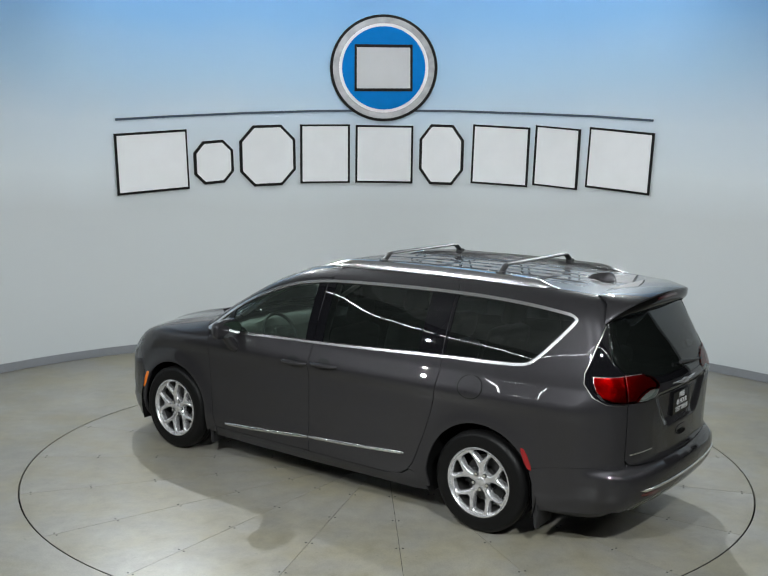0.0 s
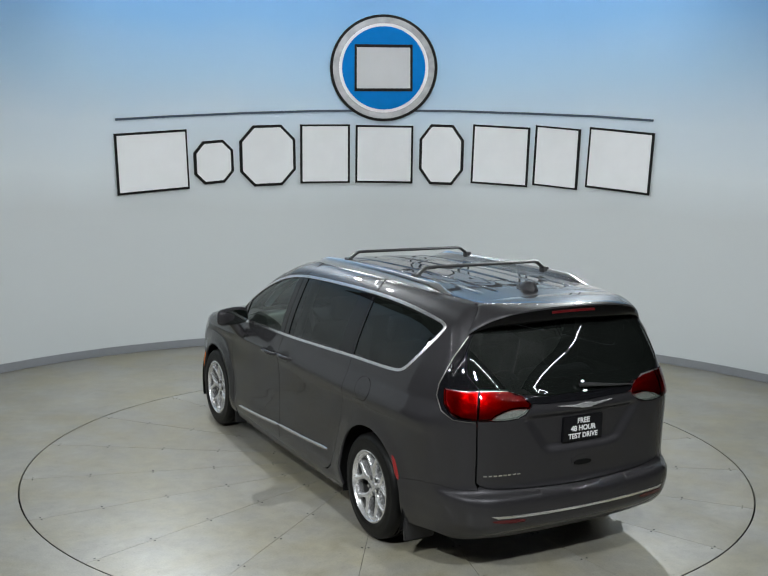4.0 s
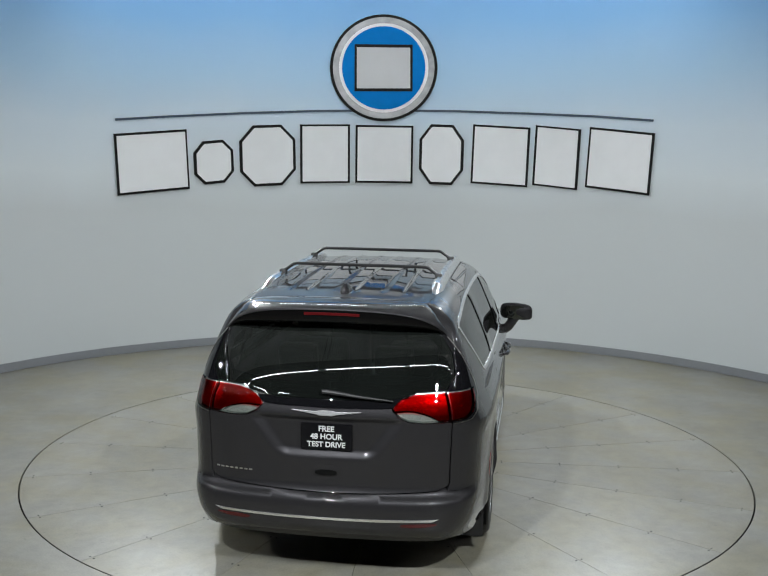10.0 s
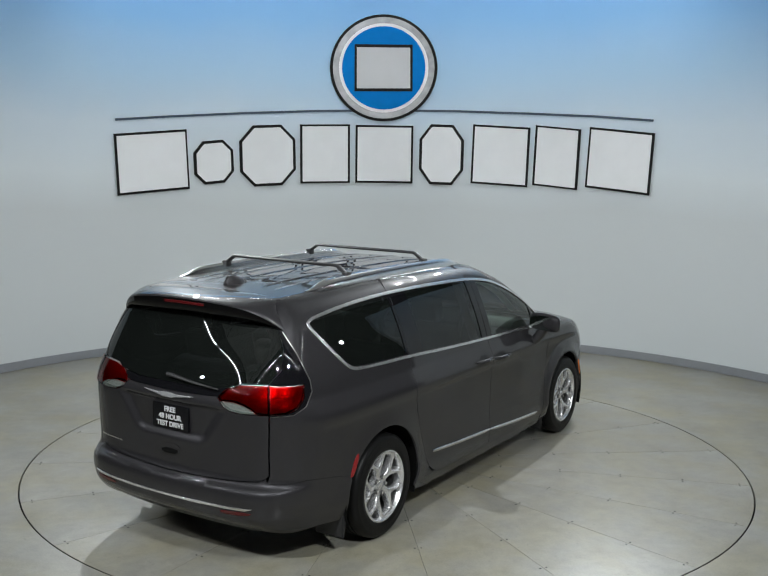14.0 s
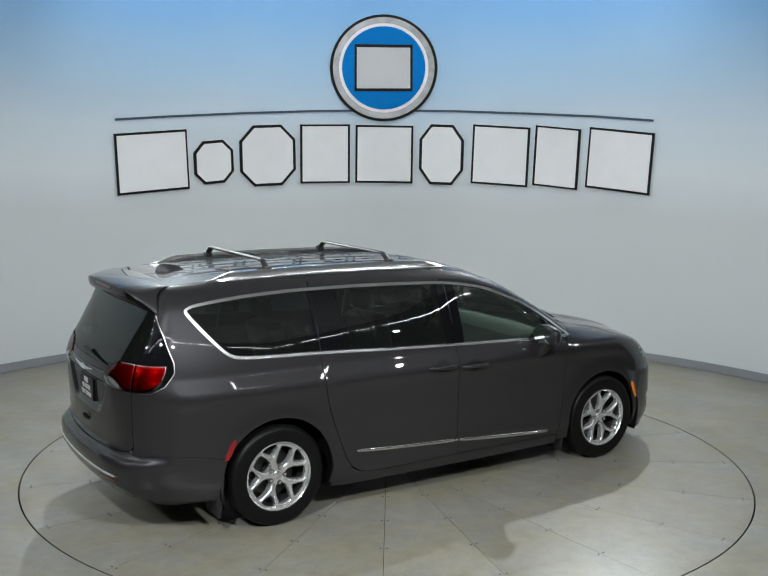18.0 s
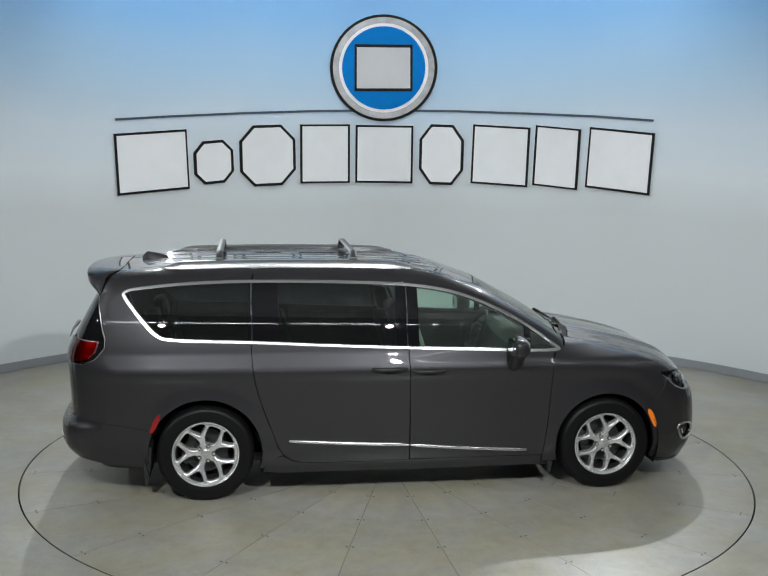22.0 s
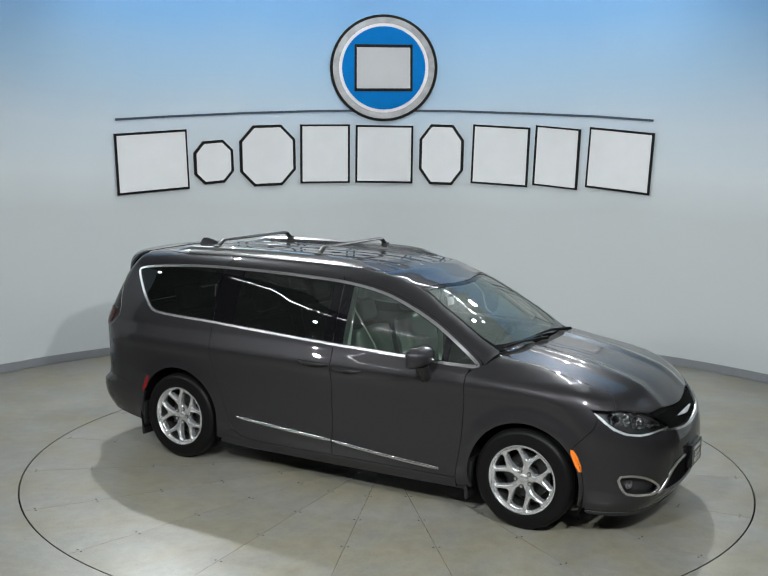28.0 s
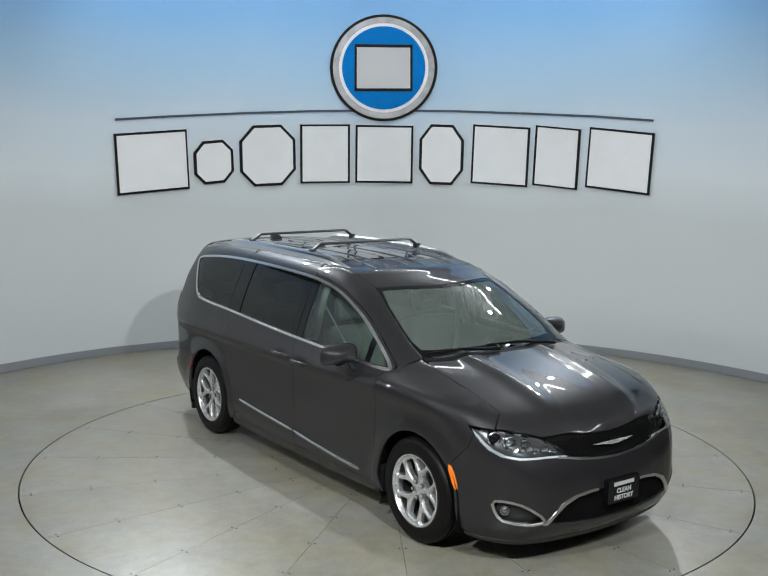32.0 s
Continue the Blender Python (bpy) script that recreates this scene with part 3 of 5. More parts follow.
sign = tagged(new("wall_sign"), "white block wall sign with a round blue emblem", "sign")
sign.matrix_world = Matrix.Translation((0, 0, 0))
BLOCKS = [(127.9, 118.1, 2.02, 2.77, 1.2), (117.35, 111.9, 2.12, 2.67, .8), (111.05, 103.3, 2.09, 2.88, .6), (102.7, 95.75, 2.13, 2.90, .2), (95.0, 86.95, 2.14, 2.90, 0),
          (86.1, 79.9, 2.13, 2.92, -.2), (78.8, 70.9, 2.14, 2.91, -.6), (70.2, 64.0, 2.13, 2.90, -.8), (62.9, 54.15, 2.11, 2.87, -1.2)]
for a0, a1, z0, z1, lean in BLOCKS:
    k = .03 * lean
    quad = [(a0, z0 - k), (a1, z0 + k), (a1 + .3 * lean, z1 + k), (a0 + .3 * lean, z1 - k)]
    quad = rounded(quad, 1) if a0 in (117.35, 111.05, 86.1) else np.array(quad)
    b = wall_shape("block", quad, .002, .028, M_SIGNBLACK, sign, "black edged block")
    wall_shape("block_face", quad, .026, .034, M_SIGNWHITE, b, "pale silver face", inset=.038)
LINE = [(128.0, 2.92), (120.5, 2.975), (110.4, 3.04), (100.9, 3.085), (91.1, 3.11), (81.1, 3.11), (71.0, 3.085), (61.6, 3.05), (54.1, 3.0)]
wall_shape("underline", LINE + [(a, z - .028) for a, z in LINE[::-1]], .002, .016, M_SIGNLINE, sign, "slate blue line")
C = (91.21, 3.64)
emblem = wall_shape("emblem_disc", disc(*C, .688), .002, .034, M_SIGNBLACK, sign, "black emblem rim")
wall_shape("ring", disc(*C, .652), .032, .042, M_SIGNRING, emblem, "brushed metal ring")
wall_shape("inner_ring", disc(*C, .575), .040, .046, M_SIGNWHITE, emblem, "white inner ring")
wall_shape("blue_face", disc(*C, .535), .044, .050, M_SIGNBLUE, emblem, "bright blue face")
quad = [(95.25, 3.335), (87.15, 3.345), (87.25, 3.945), (95.3, 3.94)]
wall_shape("centre_block", quad, .048, .056, M_SIGNBLACK, emblem, "black edged centre block")
wall_shape("centre_face", quad, .054, .062, M_SIGNSILVER, emblem, "brushed metal face", inset=.05)


# ---- the minivan ----
van = tagged(new("minivan"), "dark grey metallic minivan with chrome window trim and roof rails", "car")
CU, RU = BELT_FRONT + math.pi / 2, BELT_REAR - math.pi / 2


def seam(points):
    """Points (x, y) on the top as (u, z) on the flank."""
    P = np.array(points, float)
    return [tuple(q) for q in way_round(on_top(P[:, 0], P[:, 1]))]


def arch(ax, r, a0, a1, n=26):
    return [(ax + r * math.cos(radians(a0 + (a1 - a0) * i / n)), AXLE_HIGH + r * math.sin(radians(a0 + (a1 - a0) * i / n))) for i in range(n + 1)]


def to_u(pts):
    """(x, z) in side view as (u, z)."""
    out = []
    for x, z in pts:
        if BELT_REAR < x < BELT_FRONT:
            out.append((x, z))
            continue
        lo, hi = (BELT_FRONT, CU) if x > 0 else (RU, BELT_REAR)
        for _ in range(30):
            m = (lo + hi) / 2
            if on_flank(np.array([m]), np.array([z]))[0][0] < x:
                lo = m
            else:
                hi = m
        out.append((lo, z))
    return out


DLO = [(-1.2, 1.192), (-1.55, 1.20), (-1.825, 1.211), (-1.904, 1.231), (-1.972, 1.28), (-2.114, 1.413), (-2.215, 1.513), (-2.235, 1.545), (-2.222, 1.568),
       (-2.17, 1.588), (-1.894, 1.617), (-1.443, 1.638), (-1.179, 1.643), (-.7, 1.641), (-.139, 1.625), (.021, 1.611), (.182, 1.591), (.344, 1.559),
       (.507, 1.506), (.672, 1.438), (.837, 1.354), (.999, 1.25), (1.106, 1.173), (1.168, 1.130), (1.175, 1.114), (1.16, 1.106), (1.115, 1.102), (.861, 1.104), (.49, 1.122),
       (-.14, 1.142), (-.7, 1.166)]
DLO = rounded(DLO, 1)
CHROME_IN = widened(DLO, -.019)
FRAME = widened(DLO, .012)
GLASS = widened(DLO, -.023)


def split(poly, u0, u1, gap=.0):
    """The part of a closed outline between two ways round."""
    def clip(P, u, keep):
        out = []
        for a, b in zip(P, np.roll(P, -1, 0)):
            ia, ib = (a[0] - u) * keep >= 0, (b[0] - u) * keep >= 0
            if ia:
                out.append(a)
            if ia != ib:
                t = (u - a[0]) / (b[0] - a[0])
                out.append(a + (b - a) * t)
        return np.array(out)
    return clip(clip(np.array(poly), u0, 1), u1, -1)


ROOF_EDGE = [(x, .60 - .03 * ease(x, .1, .5) - .05 * ease(-x, 1.7, 2.3)) for x in np.linspace(.50, -2.18, 40)]
HOOD_SIDE = [(1.26, .675), (1.34, .69), (1.44, .705), (1.60, .708), (1.77, .705), (1.95, .70), (2.08, .695)]
SCREEN_SIDE = [(1.235, .665), (1.1, .675), (.96, .66), (.75, .625), (.54, .575)]
FRONT_GAP = [(1.112, 1.095), (1.10, 1.05), (1.097, 1.0), (1.09, .80), (1.074, .565), (1.05, .40), (1.033, .292)]
REAR_GAP = [(-1.204, 1.18), (-1.20, 1.08), (-1.192, .992), (-1.17, .88), (-1.143, .778), (-1.10, .65), (-1.054, .532), (-1.005, .40), (-.965, .345), (-.898, .299), (-.83, .283), (-.741, .276)]
HEAD = [(1.994, .914), (2.03, .87), (2.063, .838), (2.121, .787), (2.199, .752), (2.293, .738), (2.451, .742), (2.60, .733), (2.546, .789), (2.444, .843), (2.299, .880), (2.156, .903)]
G = .003

# doors, their outlines running round the window opening
frame_front = [tuple(q) for q in split(FRAME, -.045, 3)]
top_run = sorted([q for q in frame_front if q[1] > 1.112 + .012 * (q[0] < 1.17)], key=lambda q: q[0])
front_door = ([(-.045 + G, 1.63)] + [q for q in top_run if q[1] > 1.16 or q[0] > 1.15] + [(1.13, 1.092)] + [(u - G, z) for u, z in FRONT_GAP]
              + [(-.008 + G, .289), (-.01 + G, .6), (-.02 + G, 1.0), (-.024 + G, 1.147)])
door_f = panel("front_door", front_door, M_PAINT, van, holes=[split(GLASS, -.005, 1.157)])
slide_top = seam([(x, .615) for x in np.linspace(-.12, -1.13, 30)])
sliding_door = ([(-.028 - G, 1.147), (-.02 - G, 1.0), (-.012 - G, .6), (-.012 - G, .285), (-.4, .279)] + [(u + G, z + G) for u, z in REAR_GAP[::-1]]
                + [(-1.20 + G, 1.60), (-1.193 + G, 1.66), (-1.17, 1.69)] + slide_top[::-1] + [(-.075, 1.67), (-.055 - G, 1.62)])
door_s = panel("sliding_door", sliding_door, M_PAINT, van, holes=[split(GLASS, -1.185, -.045)])

# body side: pillars and roof rail over the front door, then the rear quarter
a_pillar = (seam(dense(SCREEN_SIDE, .04, False)) + seam([(x, y) for x, y in ROOF_EDGE if -.07 < x < .5]) + [(-.085, 1.665), (-.055, 1.637)]
            + [(q[0], q[1] + .004) for q in top_run if q[0] > -.05 and q[1] > 1.16] + [(1.19, 1.135)] + [(1.20, 1.125)])
panel("pillar", a_pillar, M_PAINT, van)
quarter_top = seam([(x, y) for x, y in ROOF_EDGE if x < -1.18])
FIN = [(-2.25, 1.226), (-2.325, 1.395), (-2.40, 1.515), (-2.445, 1.585)]
BUMP_REAR = [(-2.50, .612), (-2.41, .607), (-2.28, .612), (-2.13, .585), (-1.955, .548)]
quarter = ([(u - G, z) for u, z in REAR_GAP if z > .33] + [(-1.02, .33), (-1.06, .26), (-1.13, .24)] + to_u(arch(AXLE_REAR, .422, -16, 206)[0:1] + arch(AXLE_REAR, .422, 0, 156)))
quarter = quarter + [(u, z + .0012) for u, z in BUMP_REAR[::-1]] + [(-2.484, .66), (-2.486, .82), (-2.483, 1.036), (-2.365, 1.044), (-2.29, 1.085), (-2.245, 1.16)] + FIN + quarter_top[::-1] + [(-1.185, 1.69), (-1.20 - G, 1.655), (-1.204 - G, 1.55)]
panel("rear_quarter", quarter, M_PAINT, van, holes=[split(GLASS, -3, -1.22)])
roof_strip = seam([(x, .60) for x in np.linspace(-.09, -1.16, 24)]) + seam([(x, .622) for x in np.linspace(-1.16, -.09, 24)])
for x0, x1 in ((-1.28, -1.08), (-.16, .02)):
    panel("roof_side", [(x0, .585), (x1, .585), (x1, .675), (x0, .675)], M_PAINT, van, top=True, out=-.007, thick=.006)
panel("roof_ditch", roof_strip, M_SEAL, van, out=-.004)
panel("fuel_flap", [(-1.467 + .094 * math.cos(k * math.pi / 12), 1.03 + .078 * math.sin(k * math.pi / 12)) for k in range(24)], M_PAINT, van, sides=(1,), out=.0015, thick=.01)
panel("fuel_flap_seal", [(-1.467 + .099 * math.cos(k * math.pi / 12), 1.03 + .083 * math.sin(k * math.pi / 12)) for k in range(24)], M_SEAL, van, sides=(1,), out=.0006, thick=.004)

# front wings, rockers, bumpers
wing_top = seam(HOOD_SIDE)
wing = ([(u + G, z) for u, z in FRONT_GAP if z < 1.09] + [(1.04, .235), (1.14, .235)] + to_u(arch(AXLE_FRONT, .409, 198, 38)) + [(2.005, .79), (2.03, .866), (1.990, .917), (2.15, .908)]
        + wing_top[::-1] + [(1.215, 1.128), (1.185, 1.118), (1.13, 1.087)])
panel("front_wing", wing, M_PAINT, van)
rocker = [(1.03, .285), (1.03, .205), (.0, .196), (-1.0, .196), (-1.12, .21), (-1.10, .25), (-1.03, .325), (-.97, .335), (-.90, .292), (-.74, .270), (-.3, .275), (.3, .284)]
panel("rocker", rocker, M_PAINT, van, out=-.006)
GRILLE_LOW = [(2.60, .733), (2.663, .722), (2.802, .703), (CU, .695)]
GRILLE_TOP = [(2.444, .847), (2.58, .853), (2.70, .843), (2.85, .830), (CU, .825)]
FOG = [(2.15, .464), (2.178, .375), (2.225, .332), (2.431, .322), (2.441, .366), (2.339, .449), (2.235, .474)]
INTAKE = [(2.462, .335), (2.50, .395), (2.548, .453), (2.632, .490), (2.74, .503), (2.9, .505), (CU, .505), (CU, .285), (2.80, .285), (2.60, .30), (2.50, .318)]
front_bumper = (to_u([q for q in arch(AXLE_FRONT, .409, 37.5, -18)]) + [(2.05, .205), (2.2, .20), (2.45, .20), (2.7, .20), (CU, .20)] + [(u, z - G) for u, z in GRILLE_LOW[::-1]]
                + [(u, z - G) for u, z in HEAD[7:0:-1]] + [(2.034, .862), (2.009, .788)])
panel("front_bumper", front_bumper, M_PAINT, van, holes=[INTAKE, FOG], joined=True, thick=.03)
panel("lip", [(1.98, .205), (2.2, .198), (2.45, .198), (CU, .198), (CU, .165), (2.45, .165), (2.2, .17), (2.0, .185)], M_PLASTIC, van, joined=True, out=.004)
REAR_EDGE = [(-2.484, .66), (-2.51, .635), (-2.551, .618), (-2.648, .608), (-2.80, .598), (-2.969, .592), (RU, .590)]
rear_bumper = [(u, z - .0012) for u, z in BUMP_REAR] + to_u(arch(AXLE_REAR, .422, 158, 196)) + [(-2.05, .262), (-2.25, .28), (-2.5, .315), (-2.8, .340), (RU, .345), (RU, .587)] + [(u, z - G) for u, z in REAR_EDGE[::-1]][1:-1]
panel("rear_bumper", rear_bumper, M_PAINT, van, joined=True, thick=.03)
panel("bumper_strip", [(-2.575, .464), (-2.61, .448), (-2.9, .442), (RU, .442), (RU, .456), (-2.9, .458), (-2.65, .462)], M_CHROME, van, "thin chrome strip", joined=True, out=.006, thick=.012)
panel("rear_reflector", rounded([(-2.575, .436), (-2.60, .416), (-2.75, .408), (-2.76, .430)], 1), M_DARKRED, van, "red reflector", out=.004, thick=.01)
panel("diffuser", [(-2.45, .335), (-2.8, .36), (RU, .365), (RU, .26), (-2.6, .26), (-2.45, .29)], M_PLASTIC, van, joined=True, out=-.035)
panel("marker_lamp", rounded([(1.861, .640), (1.905, .628), (1.952, .49), (1.919, .488)], 1), M_AMBER, van, "amber side marker lamp", out=.005, thick=.012, step=.02)
panel("side_reflector", rounded([(-1.962, .530), (-1.907, .665), (-1.862, .682), (-1.915, .545)], 1), M_REDLAMP, van, "red side reflector", out=.0015, thick=.012, step=.02)

# bonnet, windscreen, roof
lead = np.array([(2.165, .907), (2.299, .886), (2.444, .853), (2.58, .858), (2.70, .848), (2.85, .835), (CU, .830)])
hood_front = [(q[0] - .004, abs(q[1])) for q in on_flank(lead[:, 0], lead[:, 1])[::-1]]
hood_front[0] = (hood_front[0][0], 0)
bonnet = [(1.40, 0), (1.392, .25), (1.365, .45), (1.30, .655)] + [(x, y - .006) for x, y in HOOD_SIDE[1:]] + hood_front[::-1]
panel("bonnet", bonnet, M_PAINT, van, top=True, joined=True, step=.03)
panel("cowl", [(1.398, 0), (1.388, .25), (1.36, .45), (1.29, .66), (1.225, .66), (1.27, .55), (1.315, .3), (1.332, 0)], M_SEAL, van, "black plastic cowl", top=True, joined=True, out=-.001)
SCREEN = [(1.345, 0), (1.33, .3), (1.285, .55), (1.232, .655)] + [(x, y - .006) for x, y in SCREEN_SIDE[1:]] + [(.575, .4), (.63, .15), (.638, 0)]
panel("windscreen", SCREEN, M_SCREEN, van, "pale green windscreen", top=True, joined=True, out=-.003, thick=.005)
inner = [(1.285, 0), (1.262, .3), (1.214, .53), (1.178, .628), (1.09, .650), (.96, .638), (.75, .603), (.583, .548), (.61, .4), (.662, .15), (.670, 0)]
panel("screen_border", SCREEN[1:-1] + [(.638, .012), (.670, .012)] + inner[-2:0:-1] + [(1.285, .012), (1.345, .012)], M_BLACK, van, "black windscreen border", top=True, out=.0005, thick=.003)
roof = [(.628, 0), (.62, .15), (.565, .4), (.53, .568)] + [(x, y - .004) for x, y in ROOF_EDGE[1:]] + [(-2.24, .5), (-2.28, .3), (-2.29, 0)]
panel("roof", roof, M_PAINT, van, top=True, joined=True, step=.024)

# windows, pillars between them, chrome surround
panel("window_trim", DLO, M_SURROUND, van, "bright chrome window surround", holes=[CHROME_IN], out=.004, thick=.012, step=.03)
quarter_glass = panel("quarter_window", split(GLASS, -3, -1.225), M_TINT, van, "dark tinted rear side window", out=-.004, thick=.004)
slide_glass = panel("sliding_door_window", split(GLASS, -1.005, -.115), M_TINT, None, out=-.004, thick=.004)
front_glass = panel("front_door_window", split(GLASS, .055, .885), M_CLEAR, None, out=-.004, thick=.004)
vent_glass = panel("vent_window", split(GLASS, .935, 3), M_CLEAR, None, out=-.004, thick=.004)
for u0, u1, owner, nm in ((-1.225, -1.206, None, "pillar_cover"), (-1.197, -1.005, door_s, "pillar_cover"), (-.115, -.036, door_s, "pillar_cover"), (-.028, .055, door_f, "pillar_cover"), (.885, .935, door_f, "window_divider")):
    pieces = panel(nm, split(GLASS, u0, u1), M_BLACK, van if owner is None else None, "gloss black cover", out=.002, thick=.01)
    if owner:
        for o, d in zip(pieces, owner):
            o.parent = d
for pieces, owner in ((slide_glass, door_s), (front_glass, door_f), (vent_glass, door_f)):
    for o, d in zip(pieces, owner):
        o.parent = d

# door strips and handles
for u0, z0, u1, z1, owner in ((-.924, .452, -.018, .402, door_s), (-.004, .400, .908, .337, door_f)):
    us, zs = np.linspace(u0, u1, 15), np.linspace(z0, z1, 15) - .004 * np.sin(np.linspace(0, math.pi, 15))
    P = on_flank(us, zs, .003)
    for d, s in zip(owner, (1, -1)):
        bm = bmesh.new()
        tube(bm, [(p[0] + CAR_SHIFT[0], p[1] * s + CAR_SHIFT[1], p[2]) for p in P], [.006] + [.0105] * 13 + [.006], 12, 1.35)
        bmesh.ops.recalc_face_normals(bm, faces=bm.faces)
        part("sill_strip", bm, M_SATIN, d, "brushed chrome strip")
for u, z, owner in ((-.175, .995, door_s), (.125, .978, door_f)):
    for d, s in zip(owner, (1, -1)):
        # flat dark patch paints the shade of the body-coloured handle recess
        panel("cup_shade", rounded([(u - .062, z - .036), (u + .062, z - .036), (u + .062, z + .050), (u - .062, z + .050)], 3), M_CUP_SHADE, d, "painted shade of the handle recess", sides=(s,), out=.001, thick=.004)
        P = on_flank(np.array([u - .13, u - .09, u, u + .09, u + .13]), np.array([z + .004] * 5), 0)
        pts = [(P[0][0], P[0][1] - .004, P[0][2]), (P[1][0], P[1][1] + .026, P[1][2]), (P[2][0], P[2][1] + .036, P[2][2]), (P[3][0], P[3][1] + .026, P[3][2]), (P[4][0], P[4][1] - .004, P[4][2])]
        bm = bmesh.new()
        tube(bm, [(a + CAR_SHIFT[0], b * s + CAR_SHIFT[1], c) for a, b, c in pts], [.012, .018, .020, .018, .008], 12, .9)
        bmesh.ops.recalc_face_normals(bm, faces=bm.faces)
        part("door_handle", bm, M_PAINT, d)

# tailgate
glass_low = [(RU, 1.158), (-2.868, 1.158), (-2.70, 1.183), (-2.65, 1.212), (-2.492, 1.222)]
GATE_SIDE = [(-2.489, .66), (-2.491, .82), (-2.488, 1.036)]
LAMP_IN = [(-2.494, 1.040), (-2.632, 1.035), (-2.706, 1.042), (-2.752, 1.064), (-2.790, 1.112), (-2.736, 1.165), (-2.66, 1.195), (-2.60, 1.203), (-2.494, 1.210)]
gate = ([(u, z + G) for u, z in REAR_EDGE[::-1]][:-1] + [(u - .004, z) for u, z in GATE_SIDE] + [(u - .003, z - .004) for u, z in LAMP_IN[:5]] + [(-2.79, 1.118), (-2.868, 1.112), (RU, 1.106)])
tailgate = panel("tailgate", gate, M_PAINT, van, joined=True, step=.013)
panel("gate_garnish", [(RU, 1.109), (-2.868, 1.115), (-2.786, 1.122), (-2.738, 1.170), (-2.66, 1.200), (-2.65, 1.208), (-2.70, 1.180), (-2.868, 1.155), (RU, 1.155)], M_BLACK, tailgate, "gloss black garnish", joined=True, out=-.002, step=.02)
glass = glass_low + [(-2.425, 1.30), (-2.406, 1.42), (-2.44, 1.565), (-2.55, 1.605), (-2.8, 1.62), (RU, 1.622)]
panel("rear_window", glass, M_TINT, tailgate, "dark tinted rear window", joined=True, out=-.004, thick=.005)
inner = [(RU, 1.25), (-2.75, 1.25), (-2.56, 1.29), (-2.50, 1.36), (-2.475, 1.46), (-2.52, 1.55), (-2.62, 1.575), (RU, 1.58)]
panel("rear_window_border", glass[:-1] + [(RU - -.012, 1.622), (RU + .012, 1.58)] + inner[-2:0:-1] + [(RU + .012, 1.25), (RU + .012, 1.158)], M_BLACK, tailgate, "gloss black window border", out=-.0085, thick=.003)
panel("side_fin", [(-2.252, 1.222), (-2.325, 1.392), (-2.40, 1.512), (-2.44, 1.575), (-2.446, 1.575), (-2.40, 1.42), (-2.418, 1.30), (-2.484, 1.222)], M_BLACK, van, "gloss black rear pillar panel")
for k, (nm, poly, m, lab) in enumerate((("tail_lamp", [(-2.300, 1.206), (-2.301, 1.165), (-2.314, 1.118), (-2.348, 1.076), (-2.405, 1.052), (-2.486, 1.046), (-2.486, 1.209)], M_RED, "red tail lamp"),
                                        ("gate_lamp", [(-2.495, 1.046), (-2.556, 1.046), (-2.583, 1.069), (-2.62, 1.087), (-2.67, 1.101), (-2.71, 1.103), (-2.772, 1.097), (-2.786, 1.116), (-2.774, 1.140), (-2.74, 1.168), (-2.70, 1.187), (-2.64, 1.203), (-2.56, 1.209), (-2.495, 1.210)], M_RED, "red tail lamp on the tailgate"),
                                        ("reversing_lamp", [(-2.562, 1.046), (-2.587, 1.066), (-2.622, 1.083), (-2.67, 1.097), (-2.71, 1.099), (-2.768, 1.093), (-2.746, 1.068), (-2.704, 1.048), (-2.632, 1.041)], M_WHITELENS, "pale reversing lamp"))):
    panel(nm, poly, m, van if k == 0 else tailgate, lab, out=.006, thick=.006, step=.02)
    panel("lamp_reflector", widened(dense(poly, .02), -.003), M_LAMPBOWL, van if k == 0 else tailgate, "faceted silver reflector", out=-.022, thick=.0, step=.02)
# pale dots paint the bright spots of reflected light in each lamp
for u, z, r in ((-2.545, 1.125, .006), (-2.535, 1.165, .007), (-2.42, 1.125, .007), (-2.355, 1.15, .005), (-2.52, 1.085, .004)):
    dot = [(u + .8 * r * math.cos(k * math.pi / 4), z + r * math.sin(k * math.pi / 4)) for k in range(8)]
    panel("lamp_glint", dot, M_TEXT, van if u > -2.49 else tailgate, "pale dot painting a glint in the lamp", out=-.010, thick=.004, step=.02)
panel("lamp_surround", [(-2.252, 1.222), (-2.245, 1.16), (-2.29, 1.078), (-2.36, 1.038), (-2.484, 1.030), (-2.484, 1.043), (-2.40, 1.044), (-2.338, 1.066), (-2.296, 1.118), (-2.29, 1.214), (-2.484, 1.216), (-2.484, 1.222)], M_BLACK, van, "black lamp surround", out=.001)
# the panel gap's highlight, painted as a thin bright strip
panel("lamp_gap_glint", [(-2.408, 1.515), (-2.333, 1.395), (-2.258, 1.226), (-2.251, 1.16), (-2.295, 1.082), (-2.365, 1.041), (-2.484, 1.033), (-2.484, 1.029), (-2.362, 1.0365), (-2.291, 1.078), (-2.247, 1.159), (-2.254, 1.227), (-2.329, 1.3965), (-2.404, 1.5175)], M_GAP_GLINT, van, "thin bright strip painting the highlight of the lamp's panel gap", out=.003, thick=.006, step=.02)


def on_back(y, z, out=0.0):
    """A point on the tailgate or tail at a given side place and height."""
    lo, hi = 2.0, 3.0
    for _ in range(30):
        m = (lo + hi) / 2
        if skin(-m, y, z) < out:
            lo = m
        else:
            hi = m
    return Vector((-lo + CAR_SHIFT[0], y + CAR_SHIFT[1], z))


